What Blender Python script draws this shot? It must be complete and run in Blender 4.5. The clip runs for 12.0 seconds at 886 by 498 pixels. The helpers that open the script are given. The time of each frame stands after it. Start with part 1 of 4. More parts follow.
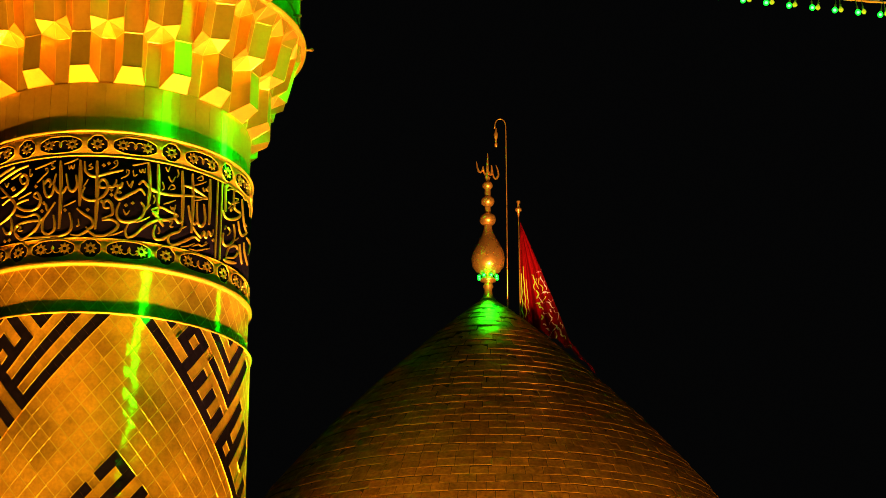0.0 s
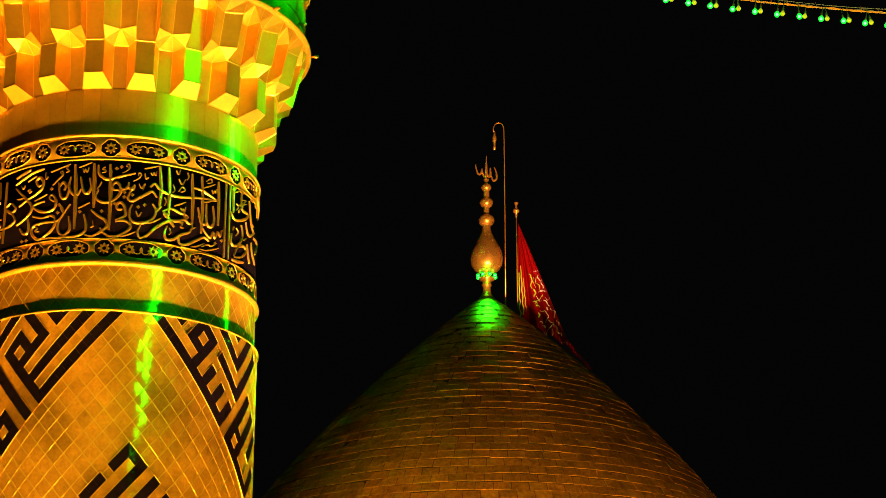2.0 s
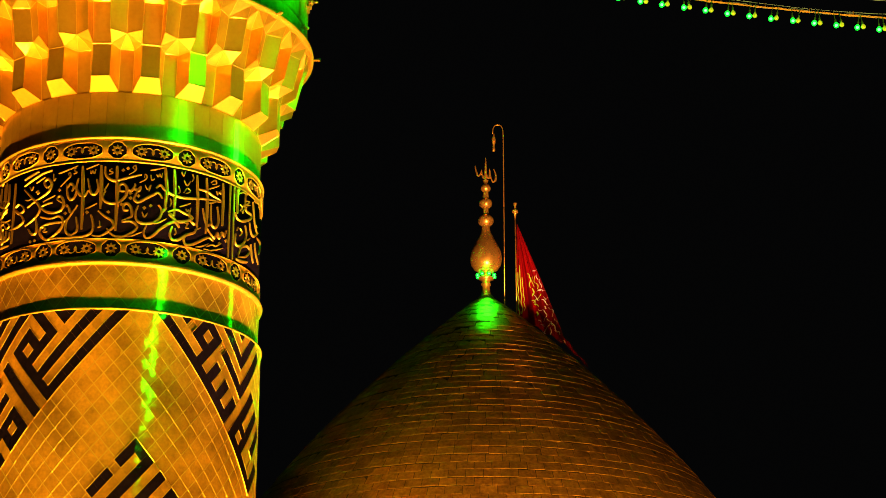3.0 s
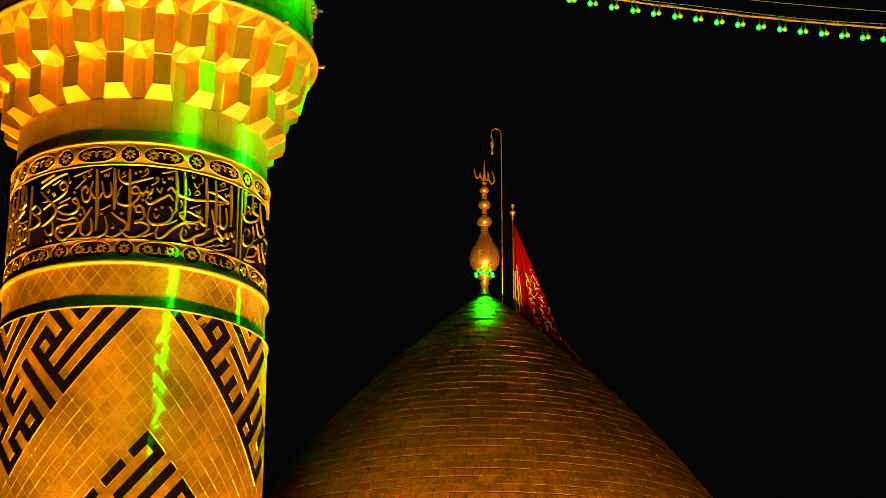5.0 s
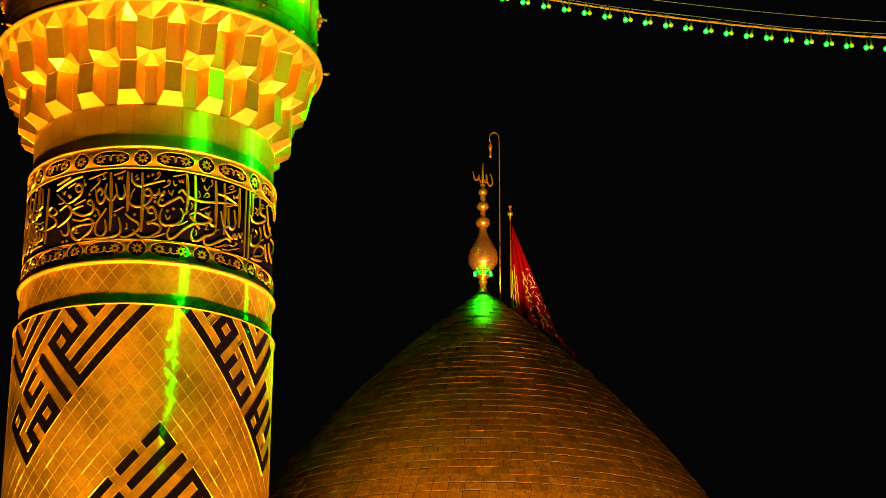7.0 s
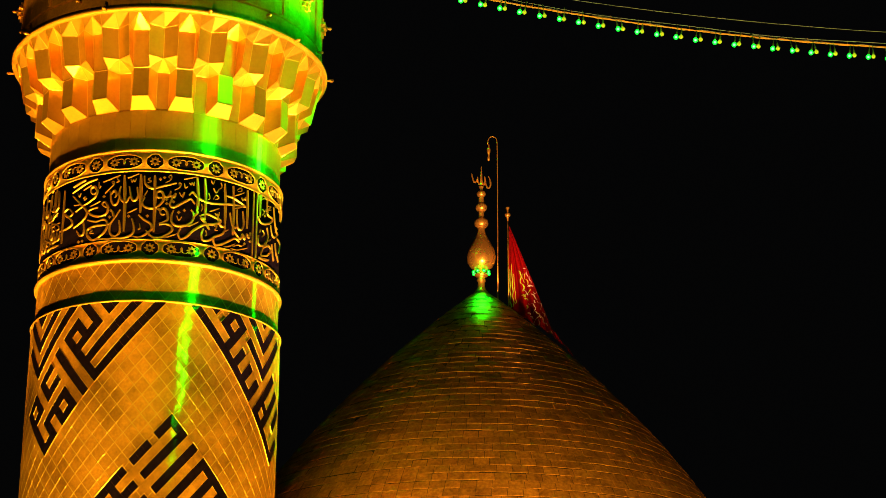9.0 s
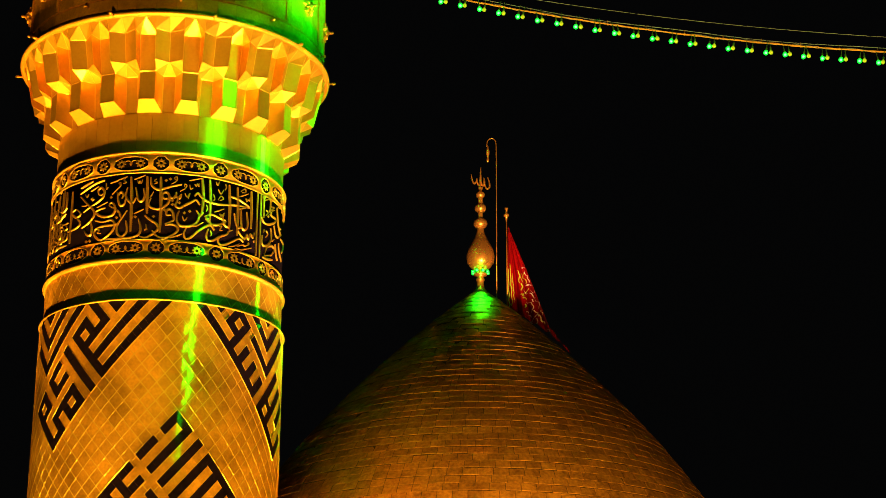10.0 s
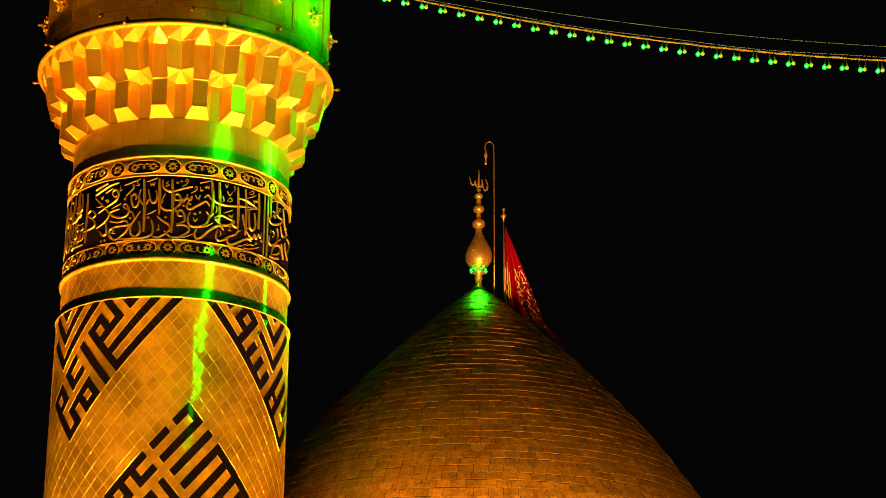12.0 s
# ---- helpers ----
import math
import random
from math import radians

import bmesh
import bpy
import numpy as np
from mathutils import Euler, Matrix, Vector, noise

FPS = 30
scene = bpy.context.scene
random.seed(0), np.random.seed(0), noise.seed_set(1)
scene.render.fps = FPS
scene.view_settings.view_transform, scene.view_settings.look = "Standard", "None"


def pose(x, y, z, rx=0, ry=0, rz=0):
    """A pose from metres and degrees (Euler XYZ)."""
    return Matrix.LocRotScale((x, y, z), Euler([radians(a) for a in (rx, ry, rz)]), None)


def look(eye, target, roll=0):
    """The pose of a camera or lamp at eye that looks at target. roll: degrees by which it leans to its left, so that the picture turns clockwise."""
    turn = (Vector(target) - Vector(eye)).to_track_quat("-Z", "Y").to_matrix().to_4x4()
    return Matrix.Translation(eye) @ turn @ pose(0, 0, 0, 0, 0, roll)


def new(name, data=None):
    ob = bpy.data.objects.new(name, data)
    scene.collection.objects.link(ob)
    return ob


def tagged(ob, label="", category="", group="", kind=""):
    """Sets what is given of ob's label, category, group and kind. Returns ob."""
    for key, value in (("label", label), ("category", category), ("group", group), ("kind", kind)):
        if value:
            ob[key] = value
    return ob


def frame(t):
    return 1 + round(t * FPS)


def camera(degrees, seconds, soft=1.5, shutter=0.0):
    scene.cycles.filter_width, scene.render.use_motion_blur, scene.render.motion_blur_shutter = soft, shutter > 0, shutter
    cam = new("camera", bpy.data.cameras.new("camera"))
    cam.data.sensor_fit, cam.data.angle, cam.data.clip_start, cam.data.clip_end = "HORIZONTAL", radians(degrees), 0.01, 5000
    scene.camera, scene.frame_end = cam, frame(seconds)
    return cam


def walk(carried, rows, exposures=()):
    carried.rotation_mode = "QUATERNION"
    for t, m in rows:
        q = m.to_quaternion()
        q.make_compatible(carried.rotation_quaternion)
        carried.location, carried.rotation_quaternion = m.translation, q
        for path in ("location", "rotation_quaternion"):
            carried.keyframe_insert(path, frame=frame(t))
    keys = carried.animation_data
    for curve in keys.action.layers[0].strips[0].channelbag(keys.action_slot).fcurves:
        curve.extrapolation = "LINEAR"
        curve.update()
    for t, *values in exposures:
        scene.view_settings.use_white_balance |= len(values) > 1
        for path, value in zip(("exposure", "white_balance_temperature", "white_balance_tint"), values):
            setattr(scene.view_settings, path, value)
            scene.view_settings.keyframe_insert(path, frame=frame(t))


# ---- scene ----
# ---- camera ----
cam = camera(24.58, 12.0, soft=0.9)
ROWS = [
    (0, -0.316, 7.512, 8.369, 19.486, -0.561, 0.097),
    (1, -0.315, 7.005, 8.207, 19.457, -0.548, 0.120),
    (2, -0.309, 6.480, 8.035, 19.433, -0.529, 0.146),
    (3, -0.301, 5.936, 7.855, 19.413, -0.505, 0.174),
    (4, -0.289, 5.373, 7.666, 19.397, -0.477, 0.204),
    (5, -0.275, 4.789, 7.469, 19.383, -0.447, 0.235),
    (6, -0.260, 4.185, 7.265, 19.370, -0.415, 0.268),
    (7, -0.243, 3.561, 7.053, 19.356, -0.384, 0.301),
    (8, -0.226, 2.915, 6.835, 19.342, -0.353, 0.334),
    (9, -0.210, 2.248, 6.610, 19.325, -0.324, 0.367),
    (10, -0.195, 1.559, 6.379, 19.306, -0.299, 0.399),
    (11, -0.181, 0.849, 6.143, 19.281, -0.278, 0.430),
    (12, -0.169, 0.116, 5.901, 19.251, -0.264, 0.458),
]
walk(cam, [(t, pose(x, y, z, 90 + p, 0, w) @ pose(0, 0, 0, 0, 0, r)) for t, x, y, z, p, w, r in ROWS])

# ---- world and lights ----
MX, MY = -4.747, 34.445      # axis of the minaret
DX, DY, DZ = 0.735, 39.0, 18.68  # axis and tip of the dome
ROOF = 8.5                   # flat roof on which both stand

world = bpy.data.worlds.new("night")
world.use_nodes = True
world.node_tree.nodes["Background"].inputs[0].default_value = (0.85, 0.87, 0.9, 1)
world.node_tree.nodes["Background"].inputs[1].default_value = 0.0016
scene.world = world


def lamp(kind, place, energy, colour, aim=None, **more):
    data = bpy.data.lights.new(kind.lower() + "_lamp", kind)
    data.energy, data.color = energy, colour
    for key, value in more.items():
        if key == "size":
            data.shape, data.size, data.size_y = "RECTANGLE", value[0], value[1]
        elif key == "radius":
            data.shadow_soft_size = value
        elif key == "spread":
            data.spread = radians(value)
        elif key == "cone":
            data.spot_size, data.spot_blend = radians(value), 0.7
    ob = new(kind.lower() + "_lamp", data)
    ob.matrix_world = look(place, aim) if aim else Matrix.Translation(place)
    return ob


WARM = (1.0, 0.56, 0.05)
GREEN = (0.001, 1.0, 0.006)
# floodlights on the roof close round the foot of the minaret
for k in range(10):
    a = radians(-100 + 24 * k)
    lamp("SPOT", (MX + 3.7 * math.sin(a), MY - 3.7 * math.cos(a), ROOF + 0.3), (950, 850, 800, 950, 1000, 700, 1800, 2400, 2600, 2800)[k], WARM,
         (MX + 2.2 * math.sin(a), MY - 2.2 * math.cos(a), 20.0), radius=0.12, cone=38)
# a wider ring of unseen spots, added to brighten the balcony's upright faces
for deg, power in ((-85, 9500), (-40, 10500), (5, 10500), (50, 11500), (85, 11500)):
    a = radians(deg)
    lamp("SPOT", (MX + 5.0 * math.sin(a), MY - 5.0 * math.cos(a), ROOF + 0.3), power, (1.0, 0.495, 0.04) if deg < 40 else (1.0, 0.49, 0.12),
         (MX + 2 * math.sin(a), MY - 2 * math.cos(a), 20.6), radius=0.25, cone=27)
# three more unseen spots, added to brighten the lower shaft
for x, y, power in ((-9.0, 29.0, 2500), (-4.4, 28.0, 1700), (-0.4, 29.5, 2300)):
    lamp("SPOT", (x, y, ROOF + 0.3), power, WARM, (MX + 0.2 * (x - MX), MY - 2, 12.8), radius=0.2, cone=34)
# unseen spot on the roof, added to light the finial and flag
lamp("SPOT", (2.6, 27.5, ROOF + 0.4), 25000, (1.0, 0.46, 0.15), (DX + 0.3, DY, 20.15), radius=0.2, cone=10.5)
# unseen spots in the courtyard, added to brighten the garland and the parapet
lamp("SPOT", (6.0, 12.0, 3.0), 62000, WARM, (5.0, 34.0, 24.2), radius=0.3, cone=30)
lamp("SPOT", (-6.0, 10.0, 3.0), 16000, WARM, (MX, MY - 2, 23.0), radius=0.3, cone=12)
# floodlights on the roof in front of the dome
for x, y, e in ((-1.0, 28.3, 7300), (2.6, 28.0, 6000), (7.6, 29.0, 3700)):
    lamp("SPOT", (x, y, ROOF + 0.4), e, (0.98, 0.49, 0.055), (DX, DY, 13.0), radius=0.2, cone=52)


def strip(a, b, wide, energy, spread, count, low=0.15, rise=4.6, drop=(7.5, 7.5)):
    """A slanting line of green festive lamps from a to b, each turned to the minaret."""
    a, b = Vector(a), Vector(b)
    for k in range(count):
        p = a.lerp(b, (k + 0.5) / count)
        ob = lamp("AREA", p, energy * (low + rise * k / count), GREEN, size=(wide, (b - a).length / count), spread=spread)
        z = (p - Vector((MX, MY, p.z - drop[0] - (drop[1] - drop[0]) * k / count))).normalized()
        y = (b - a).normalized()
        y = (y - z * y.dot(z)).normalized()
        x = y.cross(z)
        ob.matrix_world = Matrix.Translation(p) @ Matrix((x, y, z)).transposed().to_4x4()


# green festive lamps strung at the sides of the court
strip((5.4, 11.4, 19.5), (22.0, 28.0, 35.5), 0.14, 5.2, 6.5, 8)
# unseen green spot on the roof, added to brighten the parapet's right side
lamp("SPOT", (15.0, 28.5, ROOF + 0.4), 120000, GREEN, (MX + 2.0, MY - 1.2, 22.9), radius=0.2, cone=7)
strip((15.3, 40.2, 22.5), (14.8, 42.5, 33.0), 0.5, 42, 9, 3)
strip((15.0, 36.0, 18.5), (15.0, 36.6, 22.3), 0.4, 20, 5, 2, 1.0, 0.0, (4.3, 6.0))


# ---- materials ----
def material(name, colour, rough=0.5, metal=0.0, second=None, grain=30.0, mix=0.5, bump=0.0, spread=0.0,
             stain=3.0, emit=None, strength=0.0, rough_spread=0.1, coat=0.0, stretch=(1, 1, 1), gloss=0.0, gloss_rough=0.2, shine=0.5, polish=None):
    m = bpy.data.materials.new(name)
    m.use_nodes = True
    n, l = m.node_tree.nodes, m.node_tree.links
    b = n["Principled BSDF"]
    b.inputs["Roughness"].default_value, b.inputs["Metallic"].default_value = rough, metal
    b.inputs["Coat Weight"].default_value = coat
    b.inputs["Specular IOR Level"].default_value = shine
    b.inputs["Coat Roughness"].default_value = 0.12
    if emit:
        b.inputs["Emission Color"].default_value = (*emit, 1)
        b.inputs["Emission Strength"].default_value = strength
    at = n.new("ShaderNodeNewGeometry")
    mp = n.new("ShaderNodeMapping")
    mp.inputs["Scale"].default_value = stretch
    l.new(at.outputs["Position"], mp.inputs[0])
    fine, broad = n.new("ShaderNodeTexNoise"), n.new("ShaderNodeTexNoise")
    for tex, scale in ((fine, grain), (broad, stain)):
        tex.inputs["Scale"].default_value, tex.inputs["Detail"].default_value = scale, 6
        l.new(mp.outputs[0], tex.inputs["Vector"])
    add = n.new("ShaderNodeMath")
    add.operation = "MULTIPLY_ADD"
    add.inputs[1].default_value, add.inputs[2].default_value = 0.5, 0
    l.new(fine.outputs[0], add.inputs[0])
    both = n.new("ShaderNodeMath")
    both.operation = "MULTIPLY_ADD"
    both.inputs[1].default_value = 0.5
    l.new(broad.outputs[0], both.inputs[0])
    l.new(add.outputs[0], both.inputs[2])
    ramp = n.new("ShaderNodeValToRGB")
    ramp.color_ramp.elements[0].position, ramp.color_ramp.elements[1].position = 0.33, 0.67
    ramp.color_ramp.elements[0].color = (*(second or [c * 0.7 for c in colour]), 1)
    ramp.color_ramp.elements[1].color = (*colour, 1)
    l.new(both.outputs[0], ramp.inputs[0])
    last = ramp.outputs[0]
    if spread:
        info, geo, hsv = n.new("ShaderNodeObjectInfo"), n.new("ShaderNodeNewGeometry"), n.new("ShaderNodeHueSaturation")
        s = n.new("ShaderNodeMath")
        s.operation = "ADD"
        l.new(info.outputs["Random"], s.inputs[0])
        l.new(geo.outputs["Random Per Island"], s.inputs[1])
        f = n.new("ShaderNodeMath")
        f.operation = "FRACT"
        l.new(s.outputs[0], f.inputs[0])
        r = n.new("ShaderNodeMapRange")
        r.inputs["To Min"].default_value, r.inputs["To Max"].default_value = 1 - spread, 1 + spread
        l.new(f.outputs[0], r.inputs["Value"])
        l.new(r.outputs[0], hsv.inputs["Value"])
        l.new(last, hsv.inputs["Color"])
        last = hsv.outputs[0]
    l.new(last, b.inputs["Base Color"])
    rr = n.new("ShaderNodeMapRange")
    rr.inputs["From Min"].default_value, rr.inputs["From Max"].default_value = 0.3, 0.7
    rr.inputs["To Min"].default_value, rr.inputs["To Max"].default_value = max(0.03, rough - rough_spread), min(1, rough + rough_spread)
    l.new(both.outputs[0], rr.inputs["Value"])
    l.new(rr.outputs[0], b.inputs["Roughness"])
    if gloss:
        g, mixed = n.new("ShaderNodeBsdfAnisotropic"), n.new("ShaderNodeMixShader")
        g.inputs["Roughness"].default_value = gloss_rough
        l.new(last, g.inputs["Color"])
        mixed.inputs[0].default_value = gloss
        if polish:
            worn, span = n.new("ShaderNodeTexNoise"), n.new("ShaderNodeMapRange")
            worn.inputs["Scale"].default_value, worn.inputs["Detail"].default_value = polish[2], 5
            l.new(at.outputs["Position"], worn.inputs["Vector"])
            span.inputs["From Min"].default_value, span.inputs["From Max"].default_value = 0.38, 0.62
            span.inputs["To Min"].default_value, span.inputs["To Max"].default_value = polish[0], polish[1]
            l.new(worn.outputs[0], span.inputs["Value"])
            l.new(span.outputs[0], mixed.inputs[0])
        l.new(b.outputs[0], mixed.inputs[1])
        l.new(g.outputs[0], mixed.inputs[2])
        l.new(mixed.outputs[0], n["Material Output"].inputs[0])
    if bump:
        bp = n.new("ShaderNodeBump")
        bp.inputs["Strength"].default_value, bp.inputs["Distance"].default_value = bump, 0.01
        l.new(both.outputs[0], bp.inputs["Height"])
        l.new(bp.outputs[0], b.inputs["Normal"])
        if gloss:
            l.new(bp.outputs[0], g.inputs["Normal"])
    return m


GOLD_A, GOLD_B = (0.93, 0.52, 0.06), (0.50, 0.23, 0.025)
gold = material("gold_plate", (0.84, 0.39, 0.04), 0.55, 0.3, GOLD_B, 26, bump=0.22, spread=0.14, stain=7, gloss=0.27, gloss_rough=0.08, polish=(0.22, 0.55, 1.1))
gold_panel = material("gold_panel", GOLD_A, 0.5, 0.4, (0.78, 0.41, 0.05), 18, bump=0.03, spread=0.08, stain=3, gloss=0.56, gloss_rough=0.15)
gold_trim = material("gold_trim", (0.88, 0.47, 0.06), 0.5, 0.3, GOLD_B, 40, bump=0.05, gloss=0.35, gloss_rough=0.25)
# paler than the plates: light caught along edges and seams is put into colour
lit_edge_gold = material("bright_seam", (0.92, 0.56, 0.10), 0.4, 0.4, (0.8, 0.45, 0.08), 40, gloss=0.4, gloss_rough=0.25)
gold_letter = material("gold_letter", (0.52, 0.28, 0.04), 0.5, 0.3, (0.36, 0.19, 0.03), 40, bump=0.05, gloss=0.5, gloss_rough=0.22)
dark_tile = material("dark_enamel", (0.013, 0.007, 0.024), 0.07, 0.0, (0.003, 0.002, 0.007), 14, bump=0.16, shine=0.16, rough_spread=0.03)
ground_enamel = material("matt_dark_enamel", (0.006, 0.003, 0.013), 0.4, 0.0, (0.003, 0.002, 0.006), 30, bump=0.05, shine=0.0)
dome_gold = material("weathered_gold_brick", (0.62, 0.30, 0.05), 0.55, 0.3, (0.24, 0.10, 0.016), 20, bump=1.3, spread=0.17, stain=5, gloss=0.3, gloss_rough=0.3)
joint = material("dark_joint", (0.04, 0.02, 0.006), 0.8, 0.1, grain=20)
brass = material("polished_brass", (0.86, 0.42, 0.08), 0.30, 0.75, (0.62, 0.32, 0.08), 9, bump=0.01)
red_cloth = material("red_cloth", (0.30, 0.002, 0.007), 0.9, 0.0, (0.22, 0.001, 0.004), 60, bump=0.3, shine=0.05)
pale_thread = material("pale_thread", (0.86, 0.72, 0.95), 0.8, 0.0, (0.70, 0.55, 0.70), 60, bump=0.2)
# thread whose colour holds the green light reflected on the folds
yellow_thread = material("yellow_thread", (0.40, 0.62, 0.05), 0.8, 0.0, (0.5, 0.5, 0.05), 60, bump=0.2)
cap_green = material("green_plastic", (0.03, 0.16, 0.03), 0.4, 0.0, (0.02, 0.10, 0.02), 30)
green_glow = material("lit_green_glass", (0.01, 0.30, 0.03), 0.2, emit=(0.004, 1.0, 0.03), strength=3.2)
core_glow = material("glowing_bulb_core", (0.3, 0.8, 0.4), 0.3, emit=(0.30, 1.0, 0.42), strength=6)
shell_nodes = green_glow.node_tree
clear, half_clear = shell_nodes.nodes.new("ShaderNodeBsdfTransparent"), shell_nodes.nodes.new("ShaderNodeMixShader")
clear.inputs[0].default_value = (0.5, 1.0, 0.55, 1)
half_clear.inputs[0].default_value = 0.5
shell_nodes.links.new(shell_nodes.nodes["Principled BSDF"].outputs[0], half_clear.inputs[1])
shell_nodes.links.new(clear.outputs[0], half_clear.inputs[2])
shell_nodes.links.new(half_clear.outputs[0], shell_nodes.nodes["Material Output"].inputs[0])
dim_glass = material("green_yellow_glass", (0.45, 0.55, 0.05), 0.15, emit=(0.40, 0.9, 0.02), strength=0.35)
cable_sleeve = material("tan_cable_sleeve", (0.75, 0.42, 0.12), 0.7, 0.0, (0.35, 0.18, 0.05), 40, bump=0.3)
grey_wire = material("grey_wire", (0.16, 0.26, 0.60), 0.6, 0.2)
plaster = material("roof_plaster", (0.45, 0.40, 0.33), 0.9, 0.0, grain=8)
paving = material("court_paving", (0.35, 0.33, 0.30), 0.8, 0.0, grain=4)


# ---- building helpers ----
def link(name, mesh, mat, parent=None, label="", m=None):
    ob = new(name, mesh)
    if mat and not mesh.materials:
        mesh.materials.append(mat)
    if parent:
        ob.parent = parent
    if m is not None:
        ob.matrix_basis = m
    if label:
        tagged(ob, label)
    return ob


def to_mesh(name, bm, smooth=False):
    mesh = bpy.data.meshes.new(name)
    bmesh.ops.recalc_face_normals(bm, faces=bm.faces)
    bm.to_mesh(mesh)
    bm.free()
    if smooth:
        for p in mesh.polygons:
            p.use_smooth = True
    return mesh


def part(name, bm, mat, parent, label="", smooth=False, m=None):
    return link(name, to_mesh(name, bm, smooth), mat, parent, label, m)


def lathe(profile, seg=128, closed=False, bm=None):
    """A turned body round the local z axis from (radius, height) pairs."""
    bm = bm or bmesh.new()
    rings = []
    for r, z in profile:
        if r < 1e-5:
            rings.append([bm.verts.new((0, 0, z))])
        else:
            rings.append([bm.verts.new((r * math.sin(2 * math.pi * k / seg), -r * math.cos(2 * math.pi * k / seg), z)) for k in range(seg)])
    pairs = list(zip(rings, rings[1:])) + ([(rings[-1], rings[0])] if closed else [])
    for a, b in pairs:
        for k in range(seg):
            q = [a[k % len(a)], a[(k + 1) % len(a)], b[(k + 1) % len(b)], b[k % len(b)]]
            q = list(dict.fromkeys(q))
            if len(q) > 2:
                bm.faces.new(q)
    return bm


def moulding(r, z, out, high, seg=160):
    """A rounded hoop round an axis: radius to its back, centre height, depth and height."""
    prof = []
    for k in range(9):
        a = math.pi * (k / 8 - 0.5)
        prof.append((r + out * math.cos(a), z + high / 2 * math.sin(a)))
    return lathe([(r - 0.03, z - high / 2)] + prof + [(r - 0.03, z + high / 2)], seg, True)


def tube(points, radius, seg=8, taper=None):
    """A round bar along points."""
    bm = bmesh.new()
    rings = []
    pts = [Vector(p) for p in points]
    for i, p in enumerate(pts):
        d = (pts[min(i + 1, len(pts) - 1)] - pts[max(i - 1, 0)]).normalized()
        side = d.cross(Vector((0, 1, 0.01))).normalized()
        up = side.cross(d).normalized()
        r = radius * (taper[i] if taper else 1)
        rings.append([bm.verts.new(p + r * (math.cos(2 * math.pi * k / seg) * side + math.sin(2 * math.pi * k / seg) * up)) for k in range(seg)])
    for a, b in zip(rings, rings[1:]):
        for k in range(seg):
            bm.faces.new((a[k], a[(k + 1) % seg], b[(k + 1) % seg], b[k]))
    bm.faces.new(rings[0][::-1])
    bm.faces.new(rings[-1])
    return bm


def polar(th, z, r):
    """A point of the minaret: degrees from the court side, world height, radius."""
    a = radians(th)
    return Vector((r * math.sin(a), -r * math.cos(a), z - ROOF))


def spin(th, z=0.0):
    return Matrix.Rotation(radians(th), 4, "Z") @ Matrix.Translation((0, 0, z))


def slab(outline, r0, r1, bm=None):
    """A plate bent round the minaret from an outline of (degrees, height): side walls and a front."""
    bm = bm or bmesh.new()
    low = [bm.verts.new(polar(t, z, r0)) for t, z in outline]
    top = [bm.verts.new(polar(t, z, r1)) for t, z in outline]
    n = len(outline)
    for k in range(n):
        bm.faces.new((low[k], low[(k + 1) % n], top[(k + 1) % n], top[k]))
    bm.faces.new(top)
    return bm


def hoop(outline, width, r0, r1, bm=None):
    """A raised line along a closed outline of (degrees, height)."""
    bm = bm or bmesh.new()
    n = len(outline)
    k0 = 2.0 * math.pi / 180
    c = (sum(t for t, z in outline) / n, sum(z for t, z in outline) / n)
    rows = []
    for k in range(n):
        a, b = outline[k - 1], outline[(k + 1) % n]
        dx, dz = (b[0] - a[0]) * k0, b[1] - a[1]
        d = math.hypot(dx, dz) or 1
        nx, nz = dz / d * width / k0, -dx / d * width
        t, z = outline[k]
        rows.append([bm.verts.new(polar(t - nx / 2, z - nz / 2, r0)), bm.verts.new(polar(t - nx / 5, z - nz / 5, r1)),
                     bm.verts.new(polar(t + nx / 5, z + nz / 5, r1)), bm.verts.new(polar(t + nx / 2, z + nz / 2, r0))])
    for k in range(n):
        a, b = rows[k], rows[(k + 1) % n]
        for i in range(3):
            bm.faces.new((a[i], a[i + 1], b[i + 1], b[i]))
    return bm


# ---- setting: ground and the roof that carries minaret and dome ----
bm = bmesh.new()
bmesh.ops.create_grid(bm, x_segments=8, y_segments=8, size=600)
ground = tagged(part("ground", bm, paving, None), "dark stone paving of the court at night", "ground", kind="structure")
bm = bmesh.new()
bmesh.ops.create_cube(bm, size=1, matrix=Matrix.Translation((4, 39, ROOF / 2)) @ Matrix.Diagonal((44, 34, ROOF, 1)))
roof_block = tagged(part("roof", bm, plaster, None), "plain plastered flat roof of the shrine hall", "roof", kind="structure")

# ---- the minaret ----
minaret = new("minaret")
minaret.location = (MX, MY, ROOF)
tagged(minaret, "gold-plated minaret with dark calligraphy bands and faceted balcony corbels", "minaret")
Z_C, Z_B, Z_A, Z_RIM = 16.296, 16.987, 18.841, 21.025
R_SHAFT = 2.030

shaft = part("shaft", lathe([(R_SHAFT, 0), (R_SHAFT, Z_C - ROOF), (R_SHAFT, Z_C - ROOF + 0.001), (1.985, Z_C - ROOF + 0.002), (1.975, Z_B - ROOF), (1.95, Z_B - ROOF), (1.95, 18.80 - ROOF), (1.91, 18.81 - ROOF), (1.91, 19.5 - ROOF)], 160), gold_trim, minaret, smooth=True)
part("lower_ring", moulding(1.99, Z_C - ROOF, 0.068, 0.055), gold_trim, minaret, "bright rounded gold ring", True)
part("middle_ring", moulding(1.99, Z_B - ROOF - 0.01, 0.050, 0.075), gold_trim, minaret, "bright rounded gold ring", True)
part("upper_ring", moulding(1.94, Z_A - ROOF, 0.066, 0.06), gold_trim, minaret, "bright rounded gold ring", True)

